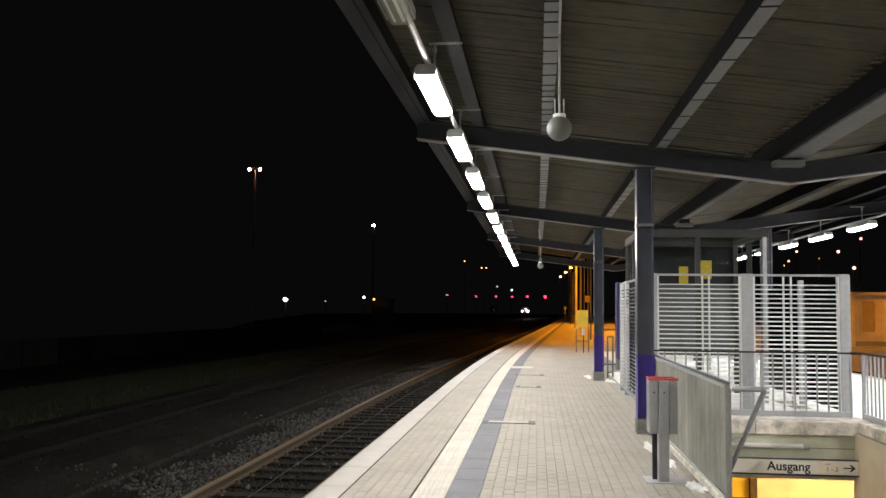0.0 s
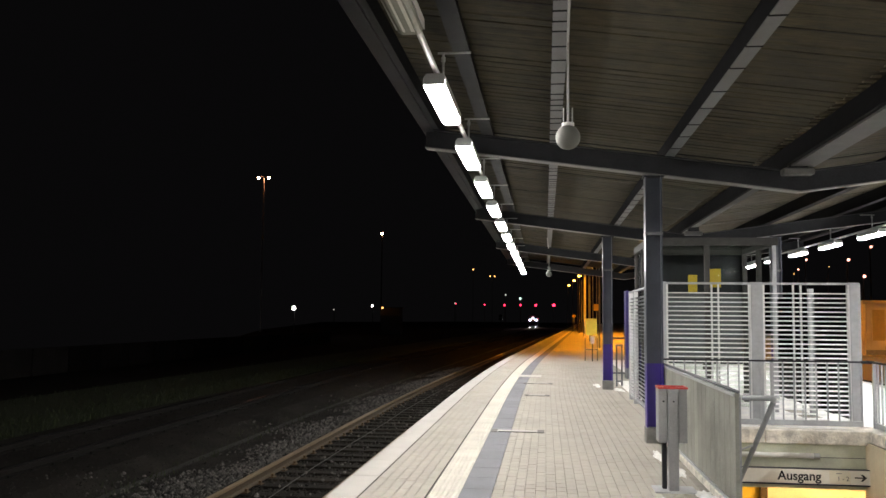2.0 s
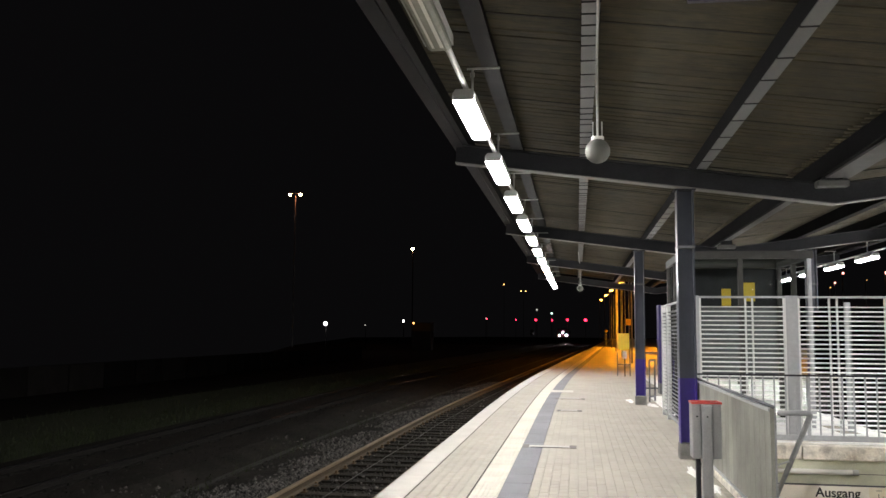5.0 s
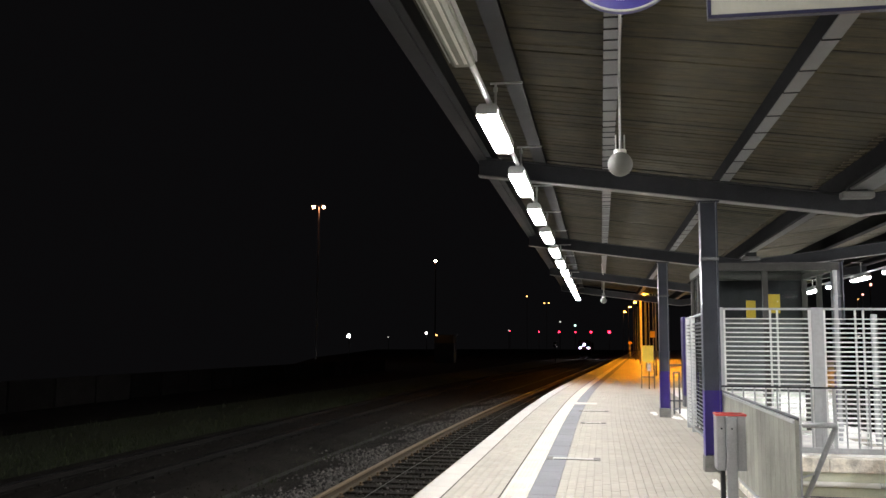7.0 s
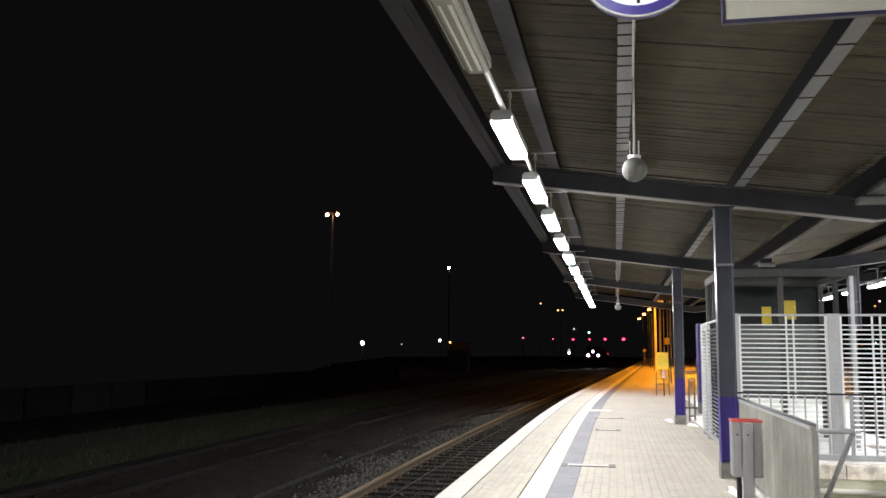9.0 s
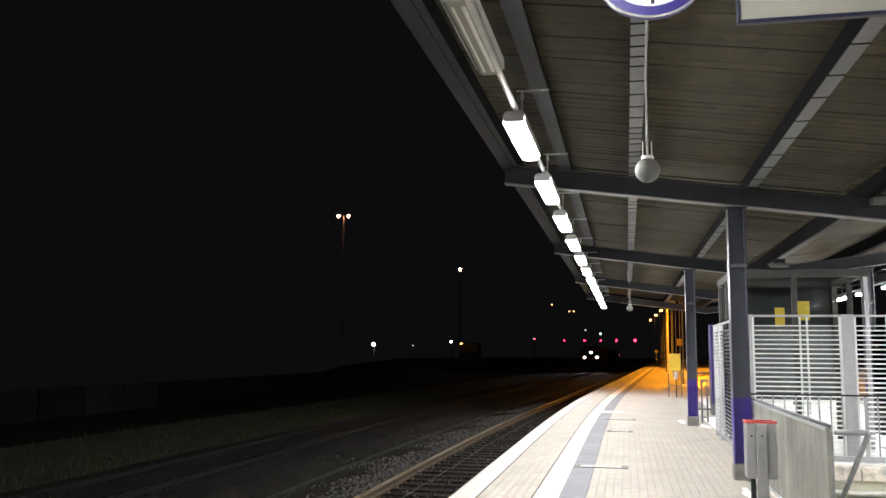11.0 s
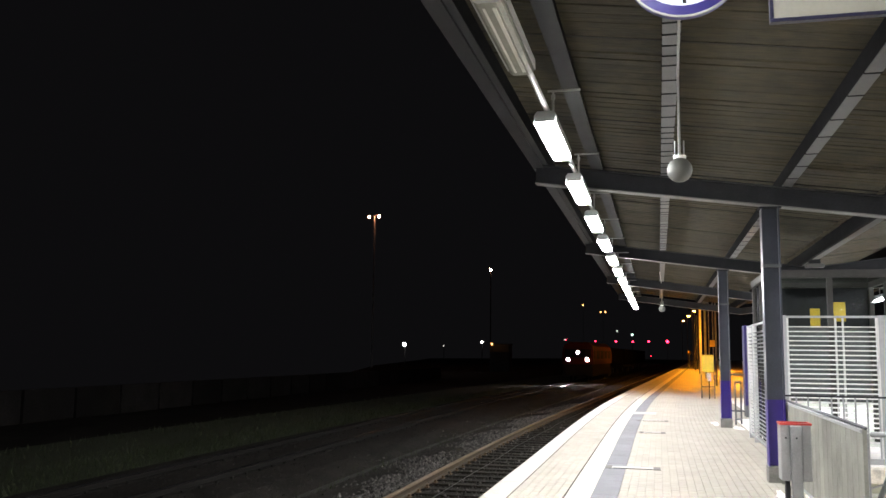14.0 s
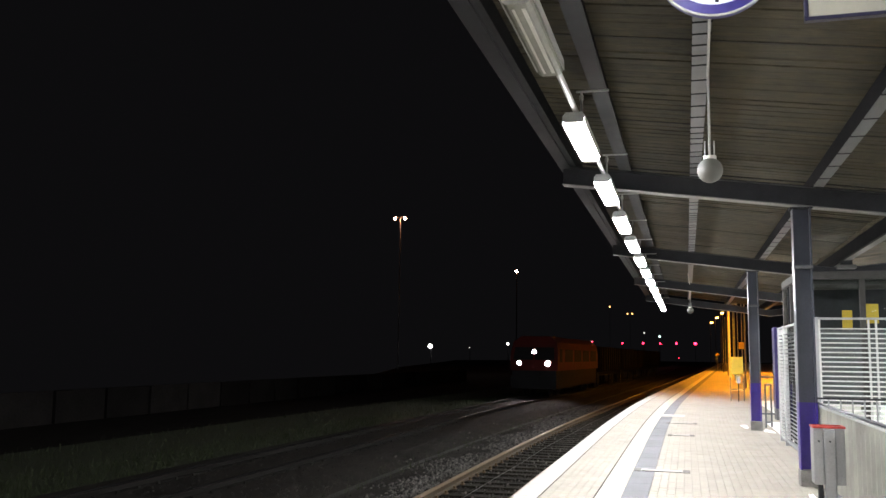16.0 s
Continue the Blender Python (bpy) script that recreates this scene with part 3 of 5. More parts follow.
# pale unlit boxes under the beams
for x, y, z in ((3.29, 11.75, 3.605), (3.42, 20.7, 3.66)):
    bx = thing("ceiling_box", (x, y, z), "pale flat lamp box under a canopy beam", "lamp box", "ceiling boxes")
    bm = B()
    box(bm, -0.2, 0.2, -0.09, 0.09, -0.045, 0.045, 0.02)
    part("cover", bm, BOX_GREY, bx)
    bm = B()
    box(bm, -0.12, 0.12, -0.05, 0.05, 0.046, 0.1 if y < 20 else 0.3)
    part("bracket", bm, STEEL_DARK, bx)

# ---- clock and train sign over the platform ----
cl = thing("station_clock", (0.125, 3.8, 3.445), "round lit station clock with a blue rim", "clock")
bm = B()
n = 48
for i in range(n):
    a0, a1 = 2 * math.pi * i / n, 2 * math.pi * (i + 1) / n
    quad = []
    for a in (a0, a1):
        quad.append([bm.verts.new((r * math.cos(a), yy, r * math.sin(a))) for r, yy in ((0.275, -0.035), (0.275, 0.03), (0.235, 0.04), (0.235, -0.045))])
    for k in range(4):
        bm.faces.new((quad[0][k], quad[0][(k + 1) % 4], quad[1][(k + 1) % 4], quad[1][k]))
bmesh.ops.remove_doubles(bm, verts=bm.verts, dist=0.0005)
bmesh.ops.recalc_face_normals(bm, faces=bm.faces)
part("rim", bm, CLOCK_BLUE, cl, "blue rim")
bm = B()
for i in range(n):
    a0, a1 = 2 * math.pi * i / n, 2 * math.pi * (i + 1) / n
    rod(bm, (0.28 * math.cos(a0), -0.03, 0.28 * math.sin(a0)), (0.28 * math.cos(a1), -0.03, 0.28 * math.sin(a1)), 0.006, 6)
part("outer_ring", bm, HOUSING, cl, "pale outer ring")
bm = B()
rod(bm, (0, -0.036, 0), (0, 0.032, 0), 0.2345, 48)
part("face", bm, CLOCK_FACE, cl, "white lit face")
bm = B()
for i in range(12):
    box(bm, -0.008, 0.008, -0.04, -0.0365, 0.18, 0.222, m=Matrix.Rotation(2 * math.pi * i / 12, 4, "Y"))
part("hour_marks", bm, INK, cl, "black hour marks")
for L, w, a in ((0.13, 0.011, 5.6), (0.2, 0.007, 4.2)):
    bm = B()
    box(bm, -w, w, -0.046, -0.042, -0.04, L, m=Matrix.Rotation(a, 4, "Y"))
    part("clock_hand", bm, INK, cl)
bm = B()
rod(bm, (0, 0, 0.265), (0, 0, 0.66), 0.022)
part("hanging_tube", bm, STEEL_GREY, cl)

sg = thing("platform_sign", (1.352, 3.46, 2.958), "large pale hanging platform sign with a dark blue edge", "sign")
bm = B()
box(bm, -0.885, 0.9, -0.012, 0.012, 0.041, 0.62)
part("sign_panel", bm, SIGN_PALE, sg)
bm = B()
box(bm, -0.90, 0.915, -0.018, 0.018, 0.024, 0.0405, 0.003)
part("bottom_rail", bm, SIGN_BLUE, sg, "dark blue bottom rail")
for e in (-0.893, 0.908):
    bm = B()
    box(bm, e - 0.0075, e + 0.0075, -0.018, 0.018, 0.041, 0.64, 0.003)
    part("side_rail", bm, SIGN_BLUE, sg)
for e, top in ((-0.6, 1.28), (0.6, 1.12)):
    bm = B()
    rod(bm, (e, 0, 0.62), (e, 0, top), 0.02)
    part("hanger", bm, STEEL_GREY, sg)

# ---- stairs down to the subway ----
X0, X1, Y0, Y1 = STAIR
stairs = thing("staircase", (X0, Y0, 0), "concrete stairs down to the subway", "stairs", kind="structure")
bm = B()
box(bm, 0.045, X1 - X0 - 0.045, 0.0, 0.34, -0.17, 0.0, 0.008)
step_me = mesh_of(bm, "step", CONCRETE)
for i in range(18):
    s = part("step", step_me, None, stairs)
    s.location = (0, i * 0.31, -0.178 * (i + 1) + 0.178 - 0.02)
for nm, xa, xb in (("stair_wall", X0 + 0.004, X0 + 0.04), ("stair_wall", X1 - 0.04, X1 - 0.004)):
    bm = B()
    box(bm, xa, xb, Y0 + 0.004, Y1 + 0.12, -3.39, -0.02)
    solo(nm, bm, CREAM_WALL, "cream plastered side wall of the stairwell", "wall", kind="structure")
bm = B()
box(bm, X0 - 0.4, 8.68, Y0, 17.74, -3.5, -3.4)
solo("subway_floor", bm, CONCRETE, "concrete floor of the pedestrian subway", "floor", kind="structure")
bm = B()
box(bm, X0 - 0.4, 8.68, 17.6, 17.74, -3.4, -0.61)
box(bm, 8.5, 8.68, Y0, 17.598, -3.4, -0.61)
box(bm, X0 - 0.4, X0 - 0.2, Y1 + 0.13, 17.598, -3.4, -0.61)
box(bm, X1 + 0.0, 8.498, Y1 + 0.0, Y1 + 0.12, -3.4, -0.61)
solo("subway_wall", bm, CREAM_WALL, "cream rear wall of the subway, lit by warm tubes", "wall", kind="structure")
bm = B()
box(bm, X0 - 0.2, 8.49, Y1 + 0.125, 17.59, -0.66, -0.62)
solo("subway_ceiling", bm, CREAM_WALL, "cream subway ceiling", "ceiling", kind="structure")
bm = B()
box(bm, X0 + 0.045, X1 - 0.045, Y1 + 0.05, Y1 + 0.12, -0.66, -0.014)
solo("lintel_wall", bm, GREEN_WALL, "green-grey wall over the subway entrance", "wall", kind="structure")
bm = B()
box(bm, X0 + 0.05, X1 - 0.05, Y1 + 0.045, Y1 + 0.0495, -0.235, -0.225)
solo("lintel_groove", bm, INK_PALE, "thin dark groove along the wall over the entrance", "trim", kind="structure")
for x, y in ((5.1, 15.6), (7.2, 15.6)):
    lm = thing("subway_lamp", (x, y, -0.66), "warm tube lamp on the subway ceiling", "lamp", "subway lamps")
    bm = B()
    box(bm, -0.7, 0.7, -0.05, 0.05, -0.09, -0.03, 0.01)
    part("tube_cover", bm, TUNNEL_GLOW, lm, "glowing warm cover")
    bm = B()
    box(bm, -0.72, 0.72, -0.06, 0.06, -0.028, 0.0)
    part("housing", bm, HOUSING, lm)
nb = thing("yellow_notice", (3.86, 17.59, -1.62), "yellow notice board on the subway wall", "notice board")
bm = B()
box(bm, -0.22, 0.22, -0.03, -0.003, -0.3, 0.3, 0.006)
part("board", bm, YELLOW, nb)
bm = B()
box(bm, -0.25, 0.25, -0.02, -0.001, -0.33, 0.33)
part("frame", bm, STEEL_DARK, nb)

sp = thing("subway_post", (4.13, 17.45, -3.4), "dark brown steel post in front of the subway wall", "post")
bm = B()
box(bm, -0.065, 0.065, -0.06, 0.06, 0.0, 2.735, 0.006)
part("shaft", bm, RUST, sp)
bm = B()
box(bm, -0.11, 0.11, -0.1, 0.1, 0.0, 0.02)
part("foot_plate", bm, RUST, sp)

# kerbs round the stairwell
for nm, b in (("stair_kerb", (X0 - 0.02, 3.035, Y1, Y1 + 0.62, -0.05, 0.145)), ("stair_kerb", (3.047, X1 + 0.3, Y1 - 0.004, Y1 + 0.62, -0.05, 0.143)), ("stair_kerb", (X1, X1 + 0.3, Y0, Y1 - 0.003, -0.01, 0.145)), ("stair_kerb", (X0 - 0.09, X0, Y0, Y1 - 0.8, -0.01, 0.07))):
    bm = B()
    box(bm, *b, 0.015)
    solo(nm, bm, STAINED, "stained pale concrete kerb round the stairwell", "kerb", kind="structure")

# unlit tube over the entrance
tl = thing("wall_tube_lamp", (3.05, Y1 + 0.0, -0.205), "unlit tube lamp on the wall over the entrance", "lamp")
bm = B()
rod(bm, (-0.95, 0, 0), (0.62, 0, 0), 0.036, 14)
part("tube_cover", bm, WHITE_PLASTIC, tl, smooth=True)
bm = B()
rod(bm, (0.62, 0, 0), (0.70, 0, 0), 0.04, 14)
part("end_cap", bm, HOUSING, tl)
bm = B()
box(bm, -0.9, 0.6, 0.02, 0.05, -0.015, 0.03)
part("bracket", bm, HOUSING, tl)

# exit sign
es = thing("exit_sign", (3.05, Y1 - 0.05, -0.58), "white exit sign with black lettering over the subway entrance", "sign")
bm = B()
box(bm, -1.38, 1.335, -0.03, 0.05, 0.012, 0.205, 0.004)
part("sign_panel", bm, SIGN_WHITE, es)
bm = B()
box(bm, -1.385, 1.34, -0.034, 0.054, -0.008, 0.0115)
part("bottom_rail", bm, SIGN_BLUE, es, "dark blue bottom rail")
bm = B()
box(bm, -1.385, 1.34, -0.034, 0.054, 0.2055, 0.212)
part("top_rail", bm, SIGN_BLUE, es)
bm = B()
box(bm, 1.3355, 1.345, -0.034, 0.054, 0.0, 0.2)
part("side_rail", bm, SIGN_BLUE, es)


def words(name, text, size, at, material, parent, bold=0.0):
    cu = bpy.data.curves.new(name, "FONT")
    cu.body, cu.size, cu.extrude, cu.offset = text, size, 0.0015, bold
    ob = new(name, cu)
    ob.parent = parent
    ob.matrix_basis = Matrix.Translation(at) @ Matrix.Rotation(math.pi / 2, 4, "X")
    cu.materials.append(material)
    return ob


words("lettering", "Ausgang", 0.172, (0.118, -0.0325, 0.058), INK, es, 0.003)
words("platform_numbers", "1 - 2", 0.085, (0.90, -0.0325, 0.062), INK_PALE, es)
bm = B()
prism(bm, [(1.13, 0.1), (1.24, 0.1), (1.205, 0.062), (1.235, 0.062), (1.29, 0.108), (1.235, 0.154), (1.205, 0.154), (1.24, 0.116), (1.13, 0.116)], "y", -0.034, -0.0305)
part("arrow", bm, INK, es, "black arrow")
bm = B()
box(bm, 0.80, 1.075, -0.0318, -0.0302, 0.022, 0.195)
part("number_field", bm, CREAM_FIELD, es, "slightly yellowed field")
bm = B()
box(bm, 0.89, 0.96, -0.0335, -0.0305, 0.155, 0.163)
part("small_print", bm, INK_PALE, es, "tiny unreadable line")

# ---- panelled railing along the stairs ----
RX = 1.612
RY0, RY1 = 7.64, 12.24
rl = thing("panel_railing", (RX, RY0, 0), "stair railing clad with grey sheet-metal panels under a round handrail", "railing")
for i in range(20):
    bm = B()
    box(bm, -0.02, 0.008, i * 0.23 + 0.003, i * 0.23 + 0.227, 0.1, 1.0, 0.004)
    part("panel", bm, PANEL, rl)
bm = B()
rod(bm, (0.0, -0.02, 1.045), (0.0, RY1 - RY0, 1.045), 0.015, 12)
part("top_rail", bm, STEEL_GREY, rl, "dark round top rail", smooth=True)
bm = B()
box(bm, -0.035, 0.02, 0.0, RY1 - RY0, 1.0035, 1.03)
part("upper_channel", bm, GALV, rl)
bm = B()
box(bm, -0.03, 0.015, 0.0, RY1 - RY0, 0.07, 0.096)
part("lower_channel", bm, GALV, rl)
for yy in (0.0, 1.5, 3.0, 4.5):
    bm = B()
    box(bm, 0.009, 0.024, yy - 0.025, yy + 0.025, -0.015, 1.0, 0.003)
    part("railing_post", bm, GALV_DARK, rl)
bm = B()
box(bm, -0.024, 0.012, -0.012, -0.004, 0.0, 1.04, 0.002)
part("end_plate", bm, PANEL, rl)

# stair handrail on brackets
hr = thing("stair_handrail", (RX + 0.03, 7.27, 0.9), "bent steel tube handrail that dips into the stairwell", "handrail")
pts = [(-0.01, 0.24, 0.105), (0.175, 0.02, 0.125), (0.19, 0.05, 0.105), (0.19, 2.45, -1.48)]
for a, b, nm in ((pts[0], pts[1], "entry_tube"), (pts[1], pts[2], "bend"), (pts[2], pts[3], "rail_tube")):
    bm = B()
    rod(bm, a, b, 0.022, 12)
    ball(bm, b, 0.022, 12, 8)
    part(nm, bm, GALV_DARK, hr, smooth=True)
for f in (0.28, 0.55, 0.8):
    p = Vector(pts[2]).lerp(Vector(pts[3]), f)
    bm = B()
    rod(bm, p, p + Vector((-0.13, 0, -0.05)), 0.009, 8)
    part("bracket", bm, GALV, hr)


# ---- bar railings ----
def bar_railing(name, p0, p1, h, step, label):
    p0, p1 = Vector((*p0, 0)), Vector((*p1, 0))
    d = p1 - p0
    L = d.length
    ob = new(name)
    ob.matrix_basis = Matrix.Translation(p0) @ Matrix.Rotation(math.atan2(d.y, d.x), 4, "Z")
    tagged(ob, label, "railing", "stairwell railings")
    bm = B()
    box(bm, 0, L, -0.025, 0.025, h - 0.025, h, 0.006)
    part("top_rail", bm, STEEL_DARK, ob, "dark flat top rail")
    bm = B()
    box(bm, 0, L, -0.014, 0.014, 0.148, 0.225)
    part("bottom_rail", bm, GALV, ob)
    bm = B()
    box(bm, -0.009, 0.009, -0.012, 0.012, 0.226, h - 0.026)
    me = mesh_of(bm, "bar", GALV)
    bm = B()
    box(bm, -0.022, 0.022, -0.022, 0.022, 0.13, h - 0.026)
    mp = mesh_of(bm, "railing_post", GALV)
    n = round(L / step)
    for i in range(n + 1):
        big = i % 10 == 0
        o = part("railing_post" if big else "bar", mp if big else me, None, ob)
        o.location = (L * i / n, 0, 0)
    return ob


bar_railing("bar_railing", (1.72, 13.17), (4.5, 13.17), 1.08, 0.153, "grey steel bar railing behind the stairwell")
bar_railing("bar_railing", (4.64, 13.05), (4.64, 7.4), 1.08, 0.14, "grey steel bar railing beside the stairwell")
bm = B()
bm2 = [(4.5, 13.17), (4.6, 13.15), (4.64, 13.05)]
for a, b in zip(bm2, bm2[1:]):
    rod(bm, (*a, 1.067), (*b, 1.067), 0.022, 8)
solo("railing_corner", bm, STEEL_DARK, "dark bent corner piece of the stair railing", "railing", "stairwell railings")


# ---- louvre screens ----
def louvre_screen(p0, p1, posts, z0=0.1, z1=2.2, pitch=0.069, label="", stiff=(), slats=None, lean=1):
    p0, p1 = Vector((*p0, 0)), Vector((*p1, 0))
    d = p1 - p0
    L = d.length
    ob = new("louvre_screen")
    ob.matrix_basis = Matrix.Translation(p0) @ Matrix.Rotation(math.atan2(d.y, d.x), 4, "Z")
    tagged(ob, label, "screen", "louvre screens")
    for px, w in posts:
        bm = B()
        box(bm, px - w / 2, px + w / 2, -0.045, 0.045, -0.012, z1 + 0.03, 0.006)
        part("screen_post", bm, GALV, ob)
    for (a, wa), (b, wb) in zip(posts, posts[1:]):
        xa, xb = a + wa / 2, b - wb / 2
        bm = B()
        box(bm, xa, xb, -0.03, 0.03, z1 - 0.005, z1 + 0.025)
        part("top_frame", bm, GALV, ob)
        bm = B()
        box(bm, xa, xb, -0.03, 0.03, z0 - 0.03, z0)
        part("bottom_frame", bm, GALV, ob)
        for xs in (xa, xb - 0.028):
            bm = B()
            box(bm, xs, xs + 0.028, -0.038, 0.038, z0, z1 - 0.006)
            part("side_frame", bm, GALV_SLAT, ob)
        bm = B()
        prism(bm, [(-0.0352, -0.009 * lean + 0.0014), (-0.0352, -0.009 * lean - 0.0014), (0.0352, 0.009 * lean - 0.0014), (0.0352, 0.009 * lean + 0.0014)], "x", xa + 0.028, xb - 0.028)
        for xs in stiff:
            if xa < xs < xb:
                bs = B()
                box(bs, xs - 0.014, xs + 0.014, 0.0355, 0.046, z0, z1 - 0.006)
                part("stiffener", bs, GALV_SLAT, ob)
        me = mesh_of(bm, "slat", slats or GALV_SLAT)
        n = int((z1 - z0 - 0.04) / pitch)
        for i in range(n):
            s = part("slat", me, None, ob)
            s.location = (0, 0, z0 + 0.03 + i * pitch)
    return ob


SY = 13.62
louvre_screen((1.77, SY), (4.66, SY), [(0.03, 0.06), (1.40, 0.17), (2.81, 0.14)], stiff=(0.75, 0.85, 1.95, 2.06), label="galvanised steel louvre screen behind the stairwell")
# this side's slats are darkened in colour to tone down the lamplight
louvre_screen((1.77, SY + 4.9), (1.77, SY + 0.06), [(0.04, 0.09), (1.0, 0.08), (2.9, 0.08), (4.78, 0.09)], slats=GALV_DARK, lean=-1, label="galvanised steel louvre screen beside the lift")
gs = thing("glass_screen", (4.66, SY + 0.06, 0), "glass side screen with galvanised posts beside the lift", "screen")
for ya, yb in ((0.1, 2.3), (2.42, 4.7)):
    bm = B()
    box(bm, -0.006, 0.006, ya, yb, 0.15, 2.1)
    part("pane", bm, GLASS, gs, "clear glass pane").visible_shadow = False
for yy in (0.06, 2.36, 4.75):
    bm = B()
    box(bm, -0.045, 0.045, yy - 0.04, yy + 0.04, -0.012, 2.22, 0.006)
    part("screen_post", bm, GALV, gs)

# ---- glass lift house ----
gh = thing("glass_lift_house", (1.90, 16.15, 0), "glazed lift house with grey steel frame behind the louvre screen", "lift house")
W, D, H = 2.18, 2.35, 3.14
for x, y in ((0, 0), (W, 0), (0, D), (W, D), (1.0, 0), (0, 1.15), (W, 1.15)):
    bm = B()
    c = 0.03 if (x, y) == (W, 0) else 0.045
    box(bm, x - c, x + c, y - c, y + c, -0.012, H - 0.14, 0.005)
    part("column", bm, GALV if (x, y) == (W, 0) else DARK_CABLE, gh)
for a in ((-0.06, W + 0.06, -0.06, 0.06), (-0.06, W + 0.06, D - 0.06, D + 0.06), (-0.06, 0.06, 0.062, D - 0.062), (W - 0.06, W + 0.06, 0.062, D - 0.062)):
    bm = B()
    box(bm, *a, H - 0.139, H, 0.006)
    part("header_beam", bm, DARK_CABLE, gh)
bm = B()
box(bm, 0.062, W - 0.062, 0.062, D - 0.062, H - 0.04, H - 0.02)
part("roof_pane", bm, GLASS, gh, "glass roof pane").visible_shadow = False
for a in ((0.046, 0.954, -0.006, 0.006), (1.046, W - 0.046, -0.006, 0.006), (-0.006, 0.006, 0.046, 1.104), (-0.006, 0.006, 1.196, D - 0.046)):
    bm = B()
    box(bm, *a, 0.12, H - 0.14)
    p = part("pane", bm, GLASS, gh, "clear glass pane")
    p.visible_shadow = False
# invented panel that hides the far lamps seen through the glass
bm = B()
box(bm, 0.05, W - 0.05, D + 0.05, D + 0.08, 2.2, H - 0.145)
part("rear_panel", bm, STEEL_DARK, gh, "added dark panel hiding the lamps behind the glass")
# grey sheet added in place of the shaft, blocks the orange floor behind
bm = B()
box(bm, 0.05, W - 0.05, D + 0.05, D + 0.08, 0.75, 2.197)
part("rear_door", bm, STEEL_GREY, gh, "grey panel added in place of the lift shaft, open at the foot")
for x, w, z in ((0.88, 0.17, 2.29), (1.22, 0.28, 2.41)):
    bm = B()
    box(bm, x, x + w, 1.3, 1.34, z - 0.12, z + 0.24, 0.005)
    part("yellow_sign", bm, YELLOW, gh, "yellow sign panel behind the glass")

# ---- litter bin ----
lb = thing("litter_bin", (1.24, 8.72, 0), "grey metal litter bin with a red rim on a post", "litter bin")
for xa, xb in ((-0.155, -0.068), (0.032, 0.118)):
    bm = B()
    box(bm, xa, xb, -0.06, 0.16, 0.46, 0.985, 0.012)
    part("bin_body", bm, BIN_GREY, lb)
bm = B()
box(bm, -0.0675, 0.0315, -0.085, -0.01, 0.0, 0.97, 0.01)
part("post", bm, BIN_GREY, lb)
for z in (0.86,):
    for x in (-0.11, -0.015):
        bm = B()
        rod(bm, (x, -0.092, z), (x, -0.058, z), 0.008, 10)
        part("bolt", bm, STEEL_DARK, lb)
bm = B()
for b in ((-0.16, 0.124, -0.075, -0.062), (-0.16, 0.124, 0.15, 0.165), (-0.16, -0.147, -0.0615, 0.1495), (0.111, 0.124, -0.0615, 0.1495)):
    box(bm, *b, 0.978, 0.998, 0.003)
part("rim", bm, RED_PAINT, lb, "red rim")
bm = B()
box(bm, -0.11, -0.07, 0.02, 0.1, 0.0, 0.47)
part("rear_post", bm, STEEL_DARK, lb)
bm = B()
box(bm, -0.2, 0.2, -0.14, 0.2, -0.006, 0.012, 0.004)
part("base_plate", bm, GALV, lb)

# ---- drain channels let into the paving ----
def drain(x, y, w):
    ob = thing("drain_slot", (x, y, 0.001), "narrow steel drain slot with a dark end grate in the paving", "drain", "drain slots")
    bm = B()
    box(bm, -w, -0.08, -0.1, 0.1, 0.0, 0.005)
    part("slot_cover", bm, SLOT, ob, "pale steel slot cover")
    bm = B()
    box(bm, -w + 0.02, -0.09, -0.125, -0.101, 0.0, 0.006)
    part("slot_gap", bm, STRAP_SHADE, ob)
    bm = B()
    box(bm, -0.079, 0.02, -0.16, 0.16, 0.0, 0.006)
    part("grate", bm, GRATE, ob, "dark cast end grate")
    bm = B()
    box(bm, -w - 0.09, -w - 0.005, -0.16, 0.16, 0.0, 0.006)
    part("grate", bm, GRATE, ob, "dark cast end grate")


drain(-0.04, 12.88, 0.66)
drain(0.07, 18.9, 0.42)
drain(0.16, 22.35, 0.62)
bm = B()
box(bm, -0.77, -0.12, 24.75, 25.6, 0.001, 0.006)
solo("white_cross_strip", bm, EDGE_STONE, "white cross strip let into the paving", "strip", kind="structure")

# remains of old snow and grit by the posts and the railing foot
SNOW = mat("old_snow", (0.84, 0.835, 0.81), 0.8, var=0.12, scale=14, fine=60, bump=0.5)
snow_rnd = random.Random(21)


def snow_patch(x, y, rx, ry):
    bm = B()
    n = 18
    rim = []
    for i in range(n):
        a = 2 * math.pi * i / n
        k = snow_rnd.uniform(0.55, 1.15)
        rim.append((rx * k * math.cos(a), ry * k * math.sin(a)))
    mid = bm.verts.new((0, 0, 0.02))
    outer = [bm.verts.new((a, b, 0.0)) for a, b in rim]
    inner = [bm.verts.new((a * 0.7, b * 0.7, 0.014 + snow_rnd.uniform(-0.004, 0.005))) for a, b in rim]
    for i in range(n):
        j = (i + 1) % n
        bm.faces.new((outer[i], outer[j], inner[j], inner[i]))
        bm.faces.new((inner[i], inner[j], mid))
    solo("snow_patch", bm, SNOW, "small patch of old dirty snow on the paving", "snow", "snow patches", at=(x, y, 0.0005))


for q in ((1.44, 9.75, 0.09, 0.35), (1.50, 8.5, 0.1, 0.3), (1.36, 10.9, 0.07, 0.5), (1.27, 22.0, 0.1, 0.6), (1.72, 20.8, 0.16, 0.6), (1.62, 8.0, 0.05, 0.25)):
    snow_patch(*q)
